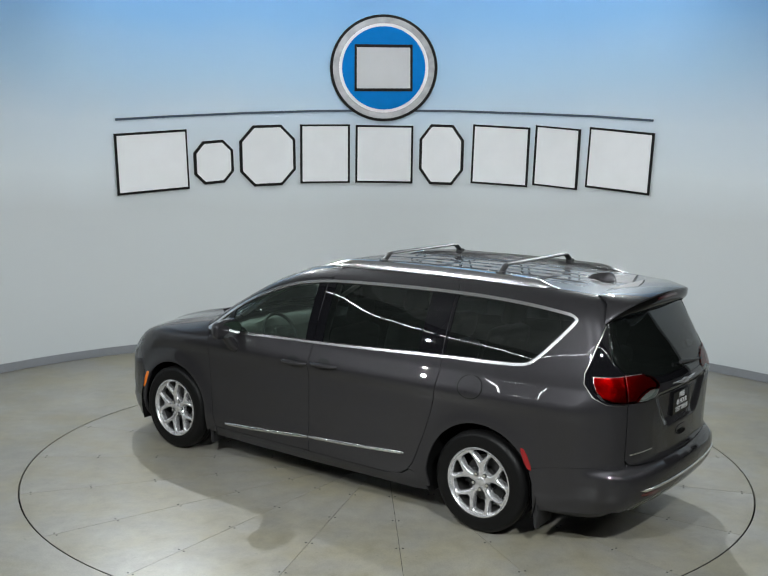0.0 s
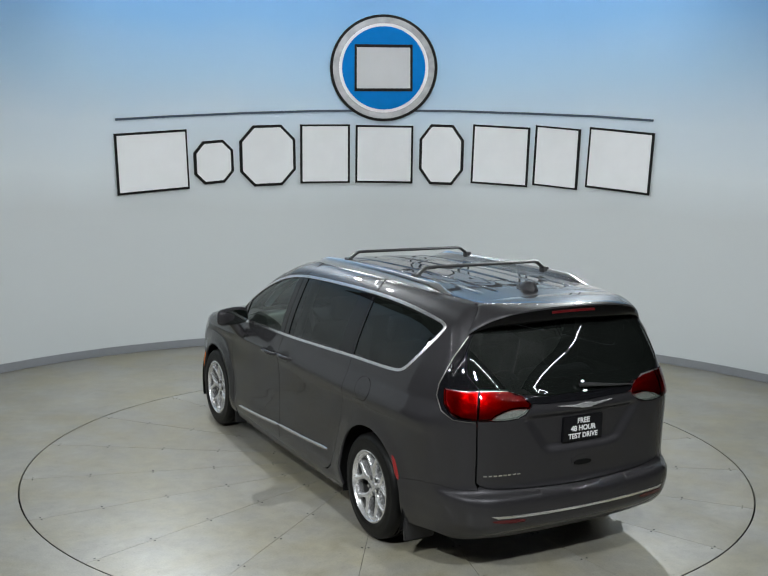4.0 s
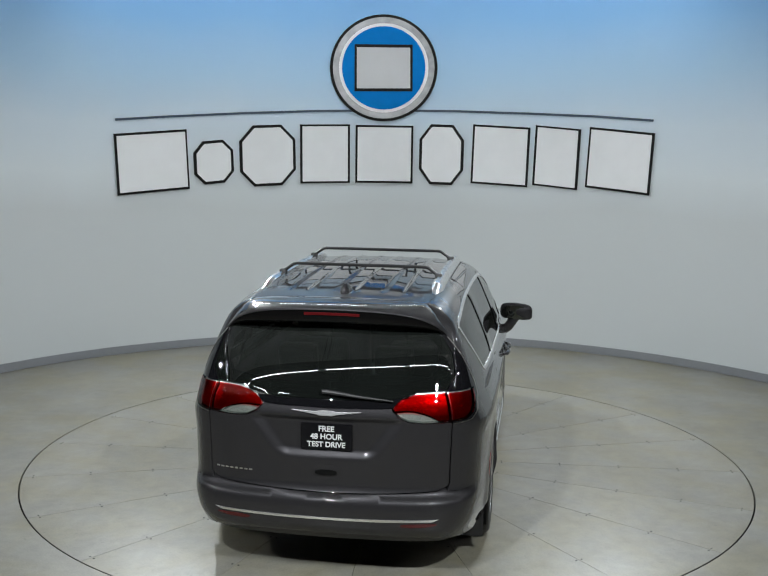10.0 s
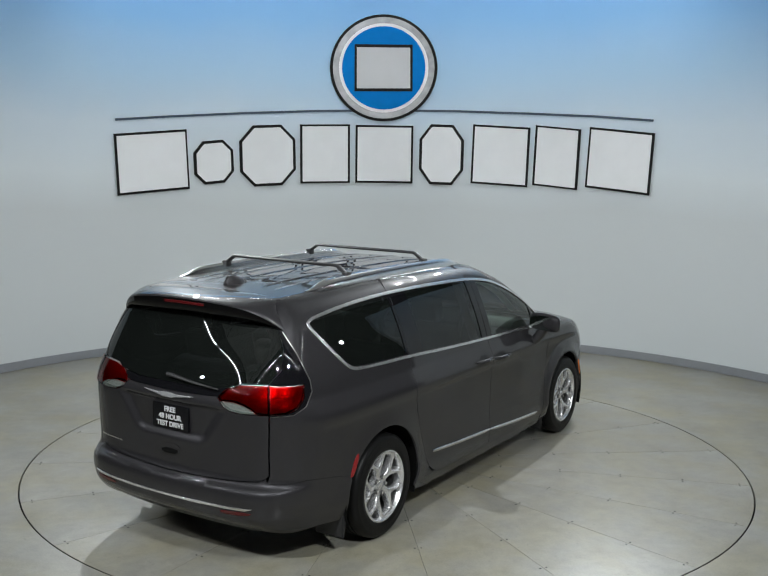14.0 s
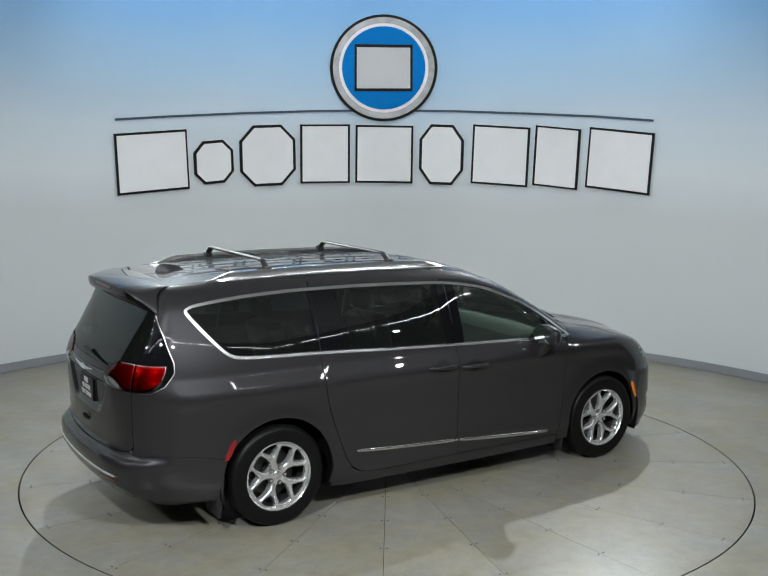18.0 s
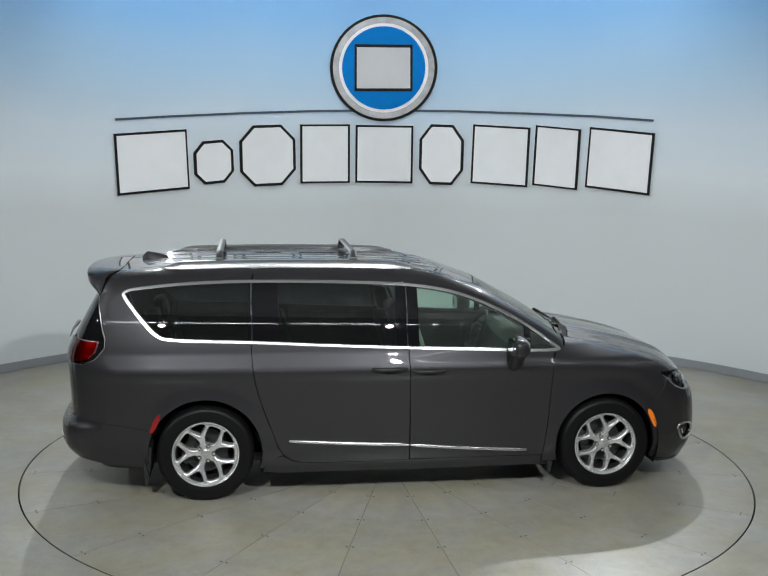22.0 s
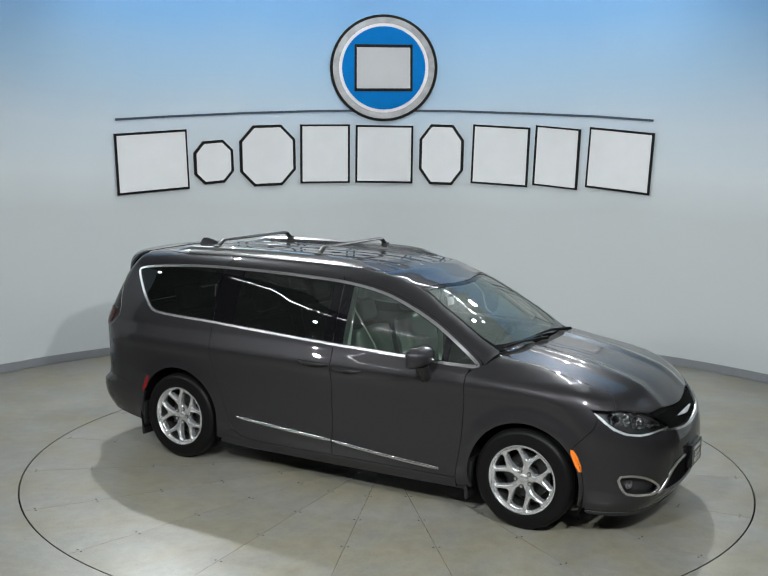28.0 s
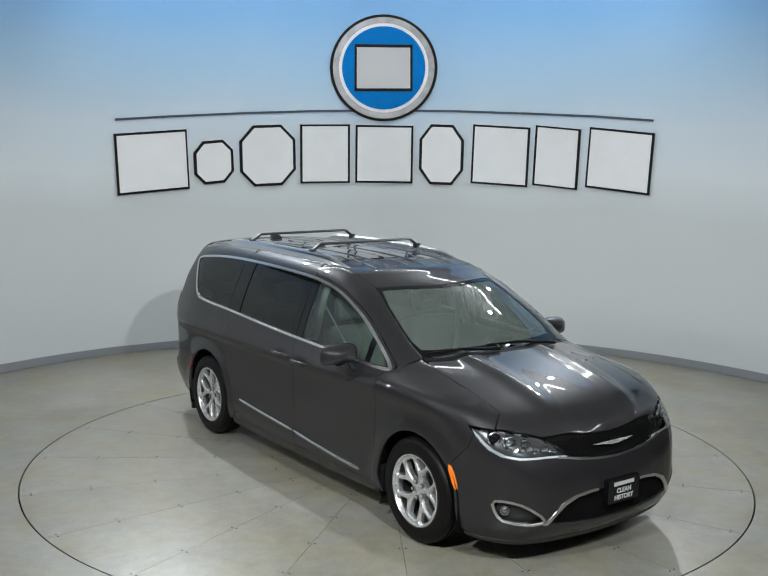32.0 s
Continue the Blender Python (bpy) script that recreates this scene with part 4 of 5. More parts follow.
def on_front(y, z, out=0.0):
    lo, hi = 1.6, 3.0
    for _ in range(30):
        m = (lo + hi) / 2
        if skin(m, y, z) < out:
            lo = m
        else:
            hi = m
    return Vector((lo + CAR_SHIFT[0], y + CAR_SHIFT[1], z))


def slab(name, pts, depth, mat, parent, label="", axis="x", bevel=.003, smooth=False):
    """A flat piece with an outline of 3D points, pushed back along x by depth."""
    bm = bmesh.new()
    f = bm.faces.new([bm.verts.new(q) for q in pts])
    ret = bmesh.ops.extrude_face_region(bm, geom=[f])
    for v in [g for g in ret["geom"] if isinstance(g, bmesh.types.BMVert)]:
        v.co.x += depth
    bmesh.ops.recalc_face_normals(bm, faces=bm.faces)
    if bevel:
        bmesh.ops.bevel(bm, geom=list(bm.edges), offset=bevel, segments=2, affect="EDGES")
    return part(name, bm, mat, parent, label, smooth)


def words(name, text, size, m, mat, parent, label=""):
    c = bpy.data.curves.new(name, "FONT")
    c.body, c.size, c.align_x, c.align_y, c.extrude, c.offset = text, size, "CENTER", "CENTER", .001, .0012
    tmp = new(name, c)
    dg = bpy.context.evaluated_depsgraph_get()
    me = bpy.data.meshes.new_from_object(tmp.evaluated_get(dg))
    bpy.data.objects.remove(tmp)
    me.transform(m)
    me.materials.clear()
    return finish(name, me, mat, parent, label)


# dealer's board over the rear plate, emblem, badge bars, latch, wiper
a, b = on_back(0, .848), on_back(0, 1.012)
xr = min(a.x, b.x) - .012
y0 = CAR_SHIFT[1]
board = slab("plate_board", [(xr, y0 - .157, .850), (xr, y0 + .157, .850), (xr, y0 + .157, 1.010), (xr, y0 - .157, 1.010)], .03, M_BLACK, tailgate, "black board with white lettering")
face = pose(0, 0, 0, 90, 0, -90)
for txt, zz, sz in (("FREE", .978, .047), ("48 HOUR", .930, .047), ("TEST DRIVE", .882, .045)):
    words("lettering", txt, sz, Matrix.Translation((xr - .002, y0, zz)) @ face, M_TEXT, board, "white lettering " + txt.lower())
wing_pts = [(0.0, -.012), (.04, -.014), (.05, -.008), (.215, .014), (.21, .018), (.06, .012), (.045, .018), (0, .020)]
outl = [(y, z) for y, z in wing_pts] + [(-y, z) for y, z in wing_pts[::-1][1:-1]]
slab("emblem", [on_back(y, 1.078 + z, .012) for y, z in outl], .01, M_ALLOY, tailgate, "winged chrome emblem", bevel=.002)
for k in range(8):
    ya = .70 - k * .031
    slab("badge_bar", [on_back(ya, .690, .003), on_back(ya - .021, .690, .003), on_back(ya - .021, .699, .003), on_back(ya, .699, .003)], .006, M_CHROME, tailgate, "small chrome badge bar", bevel=0)
slab("latch", [on_back(y, z, .004) for y, z in rounded([(.085, .692), (-.085, .692), (-.092, .765), (.092, .765)], 1)], .02, M_PAINT, tailgate, "gate latch", bevel=.003)
slab("latch_mouth", [on_back(y, z, .012) for y, z in rounded([(.066, .697), (-.066, .697), (-.066, .728), (.066, .728)], 1)], .01, M_SEAL, tailgate, "dark latch opening", bevel=.001)
a, b = on_back(.0, 1.205, .03), on_back(-.40, 1.165, .024)
bm = bmesh.new()
tube(bm, [a + Vector((0, .03, 0)), a, (a + b) / 2 + Vector((-.012, 0, 0)), b], [.013, .015, .009, .005], 8)
bmesh.ops.recalc_face_normals(bm, faces=bm.faces)
part("rear_wiper", bm, M_PLASTIC, tailgate, "black rear wiper")

# roof spoiler with its brake light
def spoiler_row(y):
    """Trailing edge, points forward of it along the top, and depth of the lip at a place across the car."""
    e = abs(y) / .69
    fade = e ** 6
    zt = 1.684 - .040 * e * e - .112 * fade
    xt = -2.462 + .03 * e * e
    xt += (on_back(y, zt).x - CAR_SHIFT[0] - .006 - xt) * fade
    xi, yi = -2.17 - .10 * fade, y * (1 - .17 * fade)
    top = []
    for k in (0, .2, .4, .6, .8, .93):
        x, yy = xi + (xt - xi) * k, yi + (y - yi) * k
        zs = float(on_top(np.array([x]), np.array([abs(yy)]), 0)[0][2])
        zi = float(on_top(np.array([xi]), np.array([abs(yi)]), 0)[0][2])
        z = zi + (zt - zi) * k ** 1.5 + .006 * math.sin(math.pi * k)
        top.append((x, yy, max(z, zs if zs > 1.45 and x > -2.3 else z) + .004))
    return xt, zt, top, 1 - .93 * e ** 4


panel("pillar_cap", [(-2.12, .45), (-2.30, .28), (-2.34, .45), (-2.34, .60), (-2.27, .65), (-2.16, .63), (-2.12, .58)], M_PAINT, van, top=True, out=-.006)
for nm, m, lab in (("spoiler", M_PAINT, "grey roof spoiler"), ("spoiler_underside", M_LIP, "black spoiler underside")):
    bm = bmesh.new()
    rows = []
    for y in np.linspace(-.69, .69, 47):
        xt, zt, top, d = spoiler_row(y)
        if nm == "spoiler":
            pts = top + [(xt, y, zt), (xt - .002, y, zt - .007), (xt + .003, y, zt - .013), (xt + .03, y, zt - .014)]
        else:
            pts = [(xt + .001, y, zt - .010), (xt + .002, y, zt - .014 - .030 * d), (xt + .008, y, zt - .014 - .055 * d), (xt + .020, y, zt - .015 - .072 * d), (xt + .12, y, zt - .02 - .078 * d)]
        rows.append([bm.verts.new((x + CAR_SHIFT[0], yy + CAR_SHIFT[1], z)) for x, yy, z in pts])
    for a, b in zip(rows, rows[1:]):
        for k in range(len(a) - 1):
            bm.faces.new((a[k], a[k + 1], b[k + 1], b[k]))
    bmesh.ops.recalc_face_normals(bm, faces=bm.faces)
    if sum(f.normal.z for f in bm.faces) * (1 if nm == "spoiler" else -1) < 0:
        bmesh.ops.reverse_faces(bm, faces=bm.faces)
    part(nm, bm, m, tailgate, lab)
bm = bmesh.new()
rows = []
for y in np.linspace(-.17, .17, 9):
    xt, zt, *_ = spoiler_row(y)
    rows.append([bm.verts.new((x + CAR_SHIFT[0], y + CAR_SHIFT[1], z)) for x, z in ((xt + .003, zt - .022), (xt - .001, zt - .026), (xt + .0, zt - .040), (xt + .006, zt - .044))])
for a, b in zip(rows, rows[1:]):
    for k in range(3):
        bm.faces.new((a[k], a[k + 1], b[k + 1], b[k]))
bmesh.ops.recalc_face_normals(bm, faces=bm.faces)
part("brake_light", bm, M_DARKRED, tailgate, "high red brake light")

# headlamps, grille, fog lamps, front board
panel("headlamp_housing", HEAD, M_HEADBOX, van, "black headlamp housing", out=-.06, thick=.0, step=.03)
panel("headlamp_lens", widened(HEAD, -.002), M_LENS, van, "clear headlamp lens", out=.001, thick=.02, step=.025)
panel("headlamp_trim", [(2.015, .895), (2.05, .845), (2.075, .815), (2.125, .778), (2.20, .747), (2.293, .735), (2.451, .739), (2.59, .732), (2.57, .742), (2.451, .749), (2.30, .748), (2.215, .759), (2.148, .788), (2.10, .822), (2.065, .858)], M_STRIP, van, "pale light strip in the headlamp", out=-.015, thick=.02, step=.02)
for s in (1, -1):
    for u, z, r in ((2.15, .845, .038), (2.24, .825, .036), (2.33, .810, .030)):
        P, Nn = on_flank(np.array([u]), np.array([z]), -.05), None
        Nn = Vector(skin_normal(P)[0])
        d = Vector((.86, .5, 0)).normalized()
        c = Vector(P[0])
        c, d = Vector((c.x + CAR_SHIFT[0], c.y * s + CAR_SHIFT[1], c.z)), Vector((d.x, d.y * s, 0))
        turn = Matrix.Translation(c) @ d.to_track_quat("Y", "Z").to_matrix().to_4x4()
        bm = bmesh.new()
        lathe(bm, [(r * 1.1, -.03), (r * 1.15, .012), (r * 1.0, .016), (r * .9, .0)], 24, turn)
        part("lamp_ring", bm, M_CHROME, van, "chrome projector ring")
        bm = bmesh.new()
        lathe(bm, [(r * .9, -.004), (r * .75, .012), (r * .45, .022), (.001, .026)], 24, turn)
        part("projector", bm, M_LENS if u > 2.2 else M_BLACK, van, "headlamp projector")
    for k, (u, z, tall, tilt) in enumerate(((2.27, .800, .030, 20), (2.31, .784, .022, -15), (2.355, .790, .028, 30), (2.40, .782, .020, -25), (2.45, .778, .018, 15), (2.50, .766, .012, -10))):
        P = on_flank(np.array([u]), np.array([z]), -.038)[0]
        bm = bmesh.new()
        box(bm, -.004, .004, -.020, .020, -tall / 2, tall / 2, .002)
        turn = Matrix.Translation((P[0] + CAR_SHIFT[0], P[1] * s + CAR_SHIFT[1], P[2])) @ pose(0, 0, 0, tilt, 12 - 3 * k, s * (18 + 4 * k))
        bmesh.ops.transform(bm, matrix=turn, verts=bm.verts)
        part("reflector_facet", bm, M_LAMPBOX, van, "bright reflector facet", False)
grille = panel("grille", [(u, z) for u, z in GRILLE_TOP] + GRILLE_LOW[::-1] + [(2.546, .789)], M_SEAL, van, "black mesh grille", joined=True, out=-.03, thick=.0, step=.03)
lower_grille = panel("lower_grille", INTAKE, M_SEAL, van, "black lower mesh", joined=True, out=-.03, thick=0.0, step=.03)


def mesh_bars(owner, y_half, z0, z1, edge):
    """Slanting mesh wires of a grille, joined."""
    bm = bmesh.new()
    for s in (1, -1):
        for k in range(-40, 41):
            yk = k * .034
            pts = []
            for i in range(7):
                z = z0 + (z1 - z0) * i / 6
                y = yk + s * (z - z0) * 1.5
                if edge(abs(y), z):
                    q = on_front(y, z, -.018)
                    pts.append((q.x, q.y, q.z))
            if len(pts) > 1:
                tube(bm, pts, .0035, 4)
    bmesh.ops.recalc_face_normals(bm, faces=bm.faces)
    tagged(part("grille_mesh", bm, M_SEAL, owner, "gloss black grille mesh", False), kind="stuff")


mesh_bars(grille, .5, .70, .85, lambda y, z: z > .70 + .09 * max(0, y - .25) and z < .828 + .02 * y and y < .40 + (z - .73) * 1.4)
mesh_bars(lower_grille, .5, .29, .50, lambda y, z: y < .60 - max(0, z - .32) * .85)
panel("grille_chrome", [(2.53, .748), (2.60, .737), (2.663, .726), (2.802, .707), (CU, .699), (CU, .683), (2.802, .690), (2.663, .709), (2.60, .722), (2.52, .736)], M_SURROUND, van, "chrome grille edge", joined=True, out=.008, thick=.02, step=.02)
panel("intake_chrome", [(2.435, .318), (2.49, .392), (2.54, .455), (2.63, .497), (2.74, .512), (2.79, .514), (2.79, .498), (2.74, .496), (2.64, .480), (2.56, .440), (2.51, .385), (2.46, .315)], M_SATIN, van, "satin chrome intake edge", out=.008, thick=.02, step=.015)
panel("fog_surround", widened(rounded(FOG, 1), .008), M_SATIN, van, "satin chrome fog lamp surround", holes=[widened(rounded(FOG, 1), -.008)], out=.003, thick=.02, step=.015)
panel("fog_housing", FOG, M_PLASTIC, van, "black fog lamp pocket", out=-.045, thick=0.0, step=.02)
for s in (1, -1):
    P = on_flank(np.array([2.225]), np.array([.408]), -.03)[0]
    bm = bmesh.new()
    turn = Matrix.Translation((P[0] + CAR_SHIFT[0], P[1] * s + CAR_SHIFT[1], P[2])) @ Vector((.8, .6 * s, 0)).to_track_quat("Y", "Z").to_matrix().to_4x4()
    lathe(bm, [(.028, -.02), (.030, .012), (.026, .014), (.023, .0), (.014, .008), (.001, .010)], 22, turn)
    part("fog_lamp", bm, M_LAMPBOX, van, "round fog lamp")
xf = max(on_front(0, .39).x, on_front(0, .55).x) + .03
board = slab("plate_board", [(xf, y0 - .150, .395), (xf, y0 + .150, .395), (xf, y0 + .150, .555), (xf, y0 - .150, .555)], -.05, M_BLACK, van, "black board with white lettering")
face = pose(0, 0, 0, 90, 0, 90)
slab("lettering_bar", [(xf + .002, y0 - .095, .510), (xf + .002, y0 + .095, .510), (xf + .002, y0 + .095, .535), (xf + .002, y0 - .095, .535)], -.002, M_TEXT, board, "plain white bar", bevel=0)
for txt, zz, sz in (("CLEAN", .475, .044), ("HISTORY", .430, .044)):
    words("lettering", txt, sz, Matrix.Translation((xf + .002, y0, zz)) @ face, M_TEXT, board, "white lettering " + txt.lower())
outl = [(y * .86, z * .62) for y, z in outl]
slab("emblem", [on_front(y, .768 + z, .012) for y, z in outl], -.012, M_ALLOY, van, "winged chrome emblem", bevel=.002)

# inner liner, underbody, wheel wells
bm = bmesh.new()
uu, zz = np.meshgrid(np.linspace(RU, CU, 90), np.linspace(.22, 1.10, 18))
P = on_flank(uu, zz, -.085)
for s in (1, -1):
    vs = [[bm.verts.new((P[i, j, 0] + CAR_SHIFT[0], P[i, j, 1] * s + CAR_SHIFT[1], P[i, j, 2])) for j in range(90)] for i in range(18)]
    for i in range(17):
        for j in range(89):
            c = P[i:i + 2, j:j + 2].mean((0, 1))
            if min(math.hypot(c[0] - ax, c[2] - AXLE_HIGH) for ax in (AXLE_FRONT, AXLE_REAR)) > .51:
                bm.faces.new((vs[i][j], vs[i][j + 1], vs[i + 1][j + 1], vs[i + 1][j]))
part("inner_liner", bm, M_TRIM, van, "dark inner panels")
bm = bmesh.new()
box(bm, -2.2, 2.15, -.62, .62, .20, .27, .02, Matrix.Translation(CAR_SHIFT))
box(bm, -1.1, 1.1, -.90, .90, .19, .25, .02, Matrix.Translation(CAR_SHIFT))
part("underbody", bm, M_PLASTIC, van, "black underbody")
for ax in (AXLE_FRONT, AXLE_REAR):
    for s in (1, -1):
        bm = bmesh.new()
        n = 28
        rr = .44
        for k in range(n):
            a, b = radians(-22 + 224 * k / n), radians(-22 + 224 * (k + 1) / n)
            q = [bm.verts.new((ax + CAR_SHIFT[0] + rr * math.cos(t), s * y + CAR_SHIFT[1], AXLE_HIGH + rr * math.sin(t))) for t, y in ((a, .60), (b, .60), (b, .945), (a, .945))]
            bm.faces.new(q)
        bmesh.ops.remove_doubles(bm, verts=bm.verts, dist=.001)
        rim_in = sorted([v for v in bm.verts if abs(v.co.y - CAR_SHIFT[1]) < .7], key=lambda v: math.atan2(v.co.z - AXLE_HIGH + .2, v.co.x - ax))
        bm.faces.new(rim_in)
        part("wheel_well", bm, M_SEAL, van, "black wheel well")
        xm = ax - .425
        bm = bmesh.new()
        prof = [(xm - .026, .42), (xm + .030, .42), (xm + .016, .24), (xm - .004, .125), (xm - .020, .125), (xm - .030, .25)]
        f = bm.faces.new([bm.verts.new((x + CAR_SHIFT[0], s * .70 + CAR_SHIFT[1], z)) for x, z in prof])
        ret = bmesh.ops.extrude_face_region(bm, geom=[f])
        for v in [g for g in ret["geom"] if isinstance(g, bmesh.types.BMVert)]:
            v.co.y += s * .225
        bmesh.ops.recalc_face_normals(bm, faces=bm.faces)
        bmesh.ops.bevel(bm, geom=list(bm.edges), offset=.006, segments=2, affect="EDGES")
        part("mud_flap", bm, M_PLASTIC, van, "black mud flap")

# wheels: one built, four placed
def wheel_meshes():
    made = {}
    bm = bmesh.new()
    prof = [(.243, -.10), (.250, -.112), (.285, -.118), (.325, -.112), (.348, -.098), (.358, -.085), (.3605, -.05)]
    prof += [(.3605, -.042), (.353, -.040), (.353, -.032), (.362, -.030), (.362, -.012), (.354, -.010), (.354, .010), (.362, .012)]
    prof += [(.362, .030), (.353, .032), (.353, .040), (.3605, .042), (.3605, .05), (.358, .085), (.348, .098), (.338, .106), (.325, .112), (.318, .111), (.285, .118), (.268, .117), (.250, .112), (.243, .10)]
    lathe(bm, prof, 72, closed=True)
    bmesh.ops.recalc_face_normals(bm, faces=bm.faces)
    made["tyre"] = bm
    bm = bmesh.new()
    lathe(bm, [(.246, .102), (.248, .110), (.240, .112), (.232, .104), (.229, .088), (.226, .070)], 64)
    bmesh.ops.recalc_face_normals(bm, faces=bm.faces)
    made["rim"] = bm
    bm = bmesh.new()
    lathe(bm, [(.2255, .072), (.215, .03), (.205, -.06), (.222, -.10), (.246, -.108)], 64)
    bmesh.ops.recalc_face_normals(bm, faces=bm.faces)
    made["barrel"] = bm
    bm = bmesh.new()
    lathe(bm, [(.001, .081), (.027, .080), (.032, .076), (.033, .066), (.001, .05)], 40)
    bmesh.ops.recalc_face_normals(bm, faces=bm.faces)
    made["hub"] = bm
    # one cast face: five stems forking to the rim, an oval opening between stems and a small one in each fork
    def opening(deg, pts):
        c, d = math.cos(radians(deg)), math.sin(radians(deg))
        P = rounded(pts + [(r, -w) for r, w in pts[::-1]], 2)
        return np.array([(r * c - w * d, r * d + w * c) for r, w in P])
    holes = []
    for k in range(5):
        holes.append(opening(54 + 72 * k, [(.068, .010), (.078, .030), (.108, .044), (.150, .047), (.192, .046), (.210, .036)]))
        holes.append(opening(90 + 72 * k, [(.150, .006), (.166, .022), (.196, .052), (.216, .055), (.224, .022)]))
    outer = np.array([(.231 * math.cos(math.pi * k / 45), .231 * math.sin(math.pi * k / 45)) for k in range(90)])
    loops = [outer] + holes
    edge = np.concatenate(loops)
    cons, n0 = [], 0
    for lp in loops:
        cons += [(n0 + i, n0 + (i + 1) % len(lp)) for i in range(len(lp))]
        n0 += len(lp)
    gx, gy = np.meshgrid(np.arange(-.23, .23, .0075), np.arange(-.23, .23, .0075))
    grid = np.stack([gx.ravel(), gy.ravel()], 1)
    near = np.min(np.linalg.norm(grid[:, None] - edge[None], axis=2), 1)
    keep = within(grid, outer) & (near > .004)
    for h in holes:
        keep &= ~within(grid, h)
    co, _, tris, *_ = geometry.delaunay_2d_cdt([Vector(q) for q in np.concatenate([edge, grid[keep]])], cons, [], 0, 1e-6)
    flat = np.array([(q.x, q.y) for q in co])
    rim_of = np.concatenate(holes)
    gap = np.min(np.linalg.norm(flat[:, None] - rim_of[None], axis=2), 1)
    rr = np.hypot(flat[:, 0], flat[:, 1])
    high = np.interp(rr, [0, .03, .06, .10, .15, .20, .231], [.072, .072, .074, .084, .094, .099, .098]) - .014 * (1 - np.clip(gap / .014, 0, 1)) ** 2
    bm = bmesh.new()
    vs = [bm.verts.new((q[0], h, q[1])) for q, h in zip(flat, high)]
    for t in tris:
        m = flat[list(t)].mean(0)[None]
        if within(m, outer)[0] and not any(within(m, h)[0] for h in holes):
            bm.faces.new([vs[i] for i in t])
    for e in [e for e in bm.edges if len(e.link_faces) == 1]:
        v0, v1 = e.verts
        q = [bm.verts.new(v.co + Vector((v.co.x * .03, -.04, v.co.z * .03))) for v in (v1, v0)]
        bm.faces.new((v0, v1, *q))
    bmesh.ops.remove_doubles(bm, verts=bm.verts, dist=.0004)
    bmesh.ops.recalc_face_normals(bm, faces=bm.faces)
    if sum(f.normal.y * f.calc_area() for f in bm.faces) < 0:
        bmesh.ops.reverse_faces(bm, faces=bm.faces)
    made["spokes"] = bm
    bm = bmesh.new()
    lathe(bm, [(.001, .0), (.085, .0), (.088, -.02), (.165, -.02), (.165, -.045), (.08, -.045)], 44)
    bmesh.ops.recalc_face_normals(bm, faces=bm.faces)
    made["brake_disc"] = bm
    bm = bmesh.new()
    box(bm, .08, .18, -.055, -.002, -.06, .06, .012)
    made["brake_caliper"] = bm
    return made


mats = {"tyre": M_RUBBER, "rim": M_ALLOY, "hub": M_ALLOY, "barrel": M_BARREL, "spokes": M_ALLOY, "brake_disc": M_BARREL, "brake_caliper": M_TRIM}
wheel_data = {}
for nm, bm in wheel_meshes().items():
    o = part(nm, bm, mats[nm])
    wheel_data[nm] = o.data
    bpy.data.objects.remove(o)
bm = bmesh.new()
bmesh.ops.create_cone(bm, cap_ends=True, segments=6, radius1=.0105, radius2=.009, depth=.02, matrix=pose(0, 0, 0, 90))
o = part("lug_nut", bm, M_CHROME)
lug = o.data
bpy.data.objects.remove(o)
# dark disc round each nut paints the shade of its recess
bm = bmesh.new()
bmesh.ops.create_cone(bm, cap_ends=True, segments=16, radius1=.0165, radius2=.0155, depth=.006, matrix=pose(0, 0, 0, 90))
o = part("lug_pocket_shade", bm, M_TRIM)
pocket = o.data
bpy.data.objects.remove(o)
for ax, turns in ((AXLE_FRONT, (14, 11)), (AXLE_REAR, (0, -16))):
    for s, turn in zip((1, -1), turns):
        w = new("wheel")
        w.parent = van
        w["label"] = "alloy wheel with five forked silver spokes"
        w.matrix_local = Matrix.Translation((ax + CAR_SHIFT[0], s * .845 + CAR_SHIFT[1], AXLE_HIGH)) @ pose(0, 0, 0, 0, 0, 0 if s > 0 else 180) @ pose(0, 0, 0, 0, turn * s, 0)
        for nm, data in wheel_data.items():
            c = new(nm, data)
            c.parent = w
        for k in range(5):
            a = radians(54 + 72 * k)
            c = new("lug_pocket_shade", pocket)
            c.parent = w
            c.matrix_local = Matrix.Translation((.058 * math.cos(a), .0755, .058 * math.sin(a)))
            c = new("lug_nut", lug)
            c.parent = w
            c.matrix_local = Matrix.Translation((.058 * math.cos(a), .074, .058 * math.sin(a)))

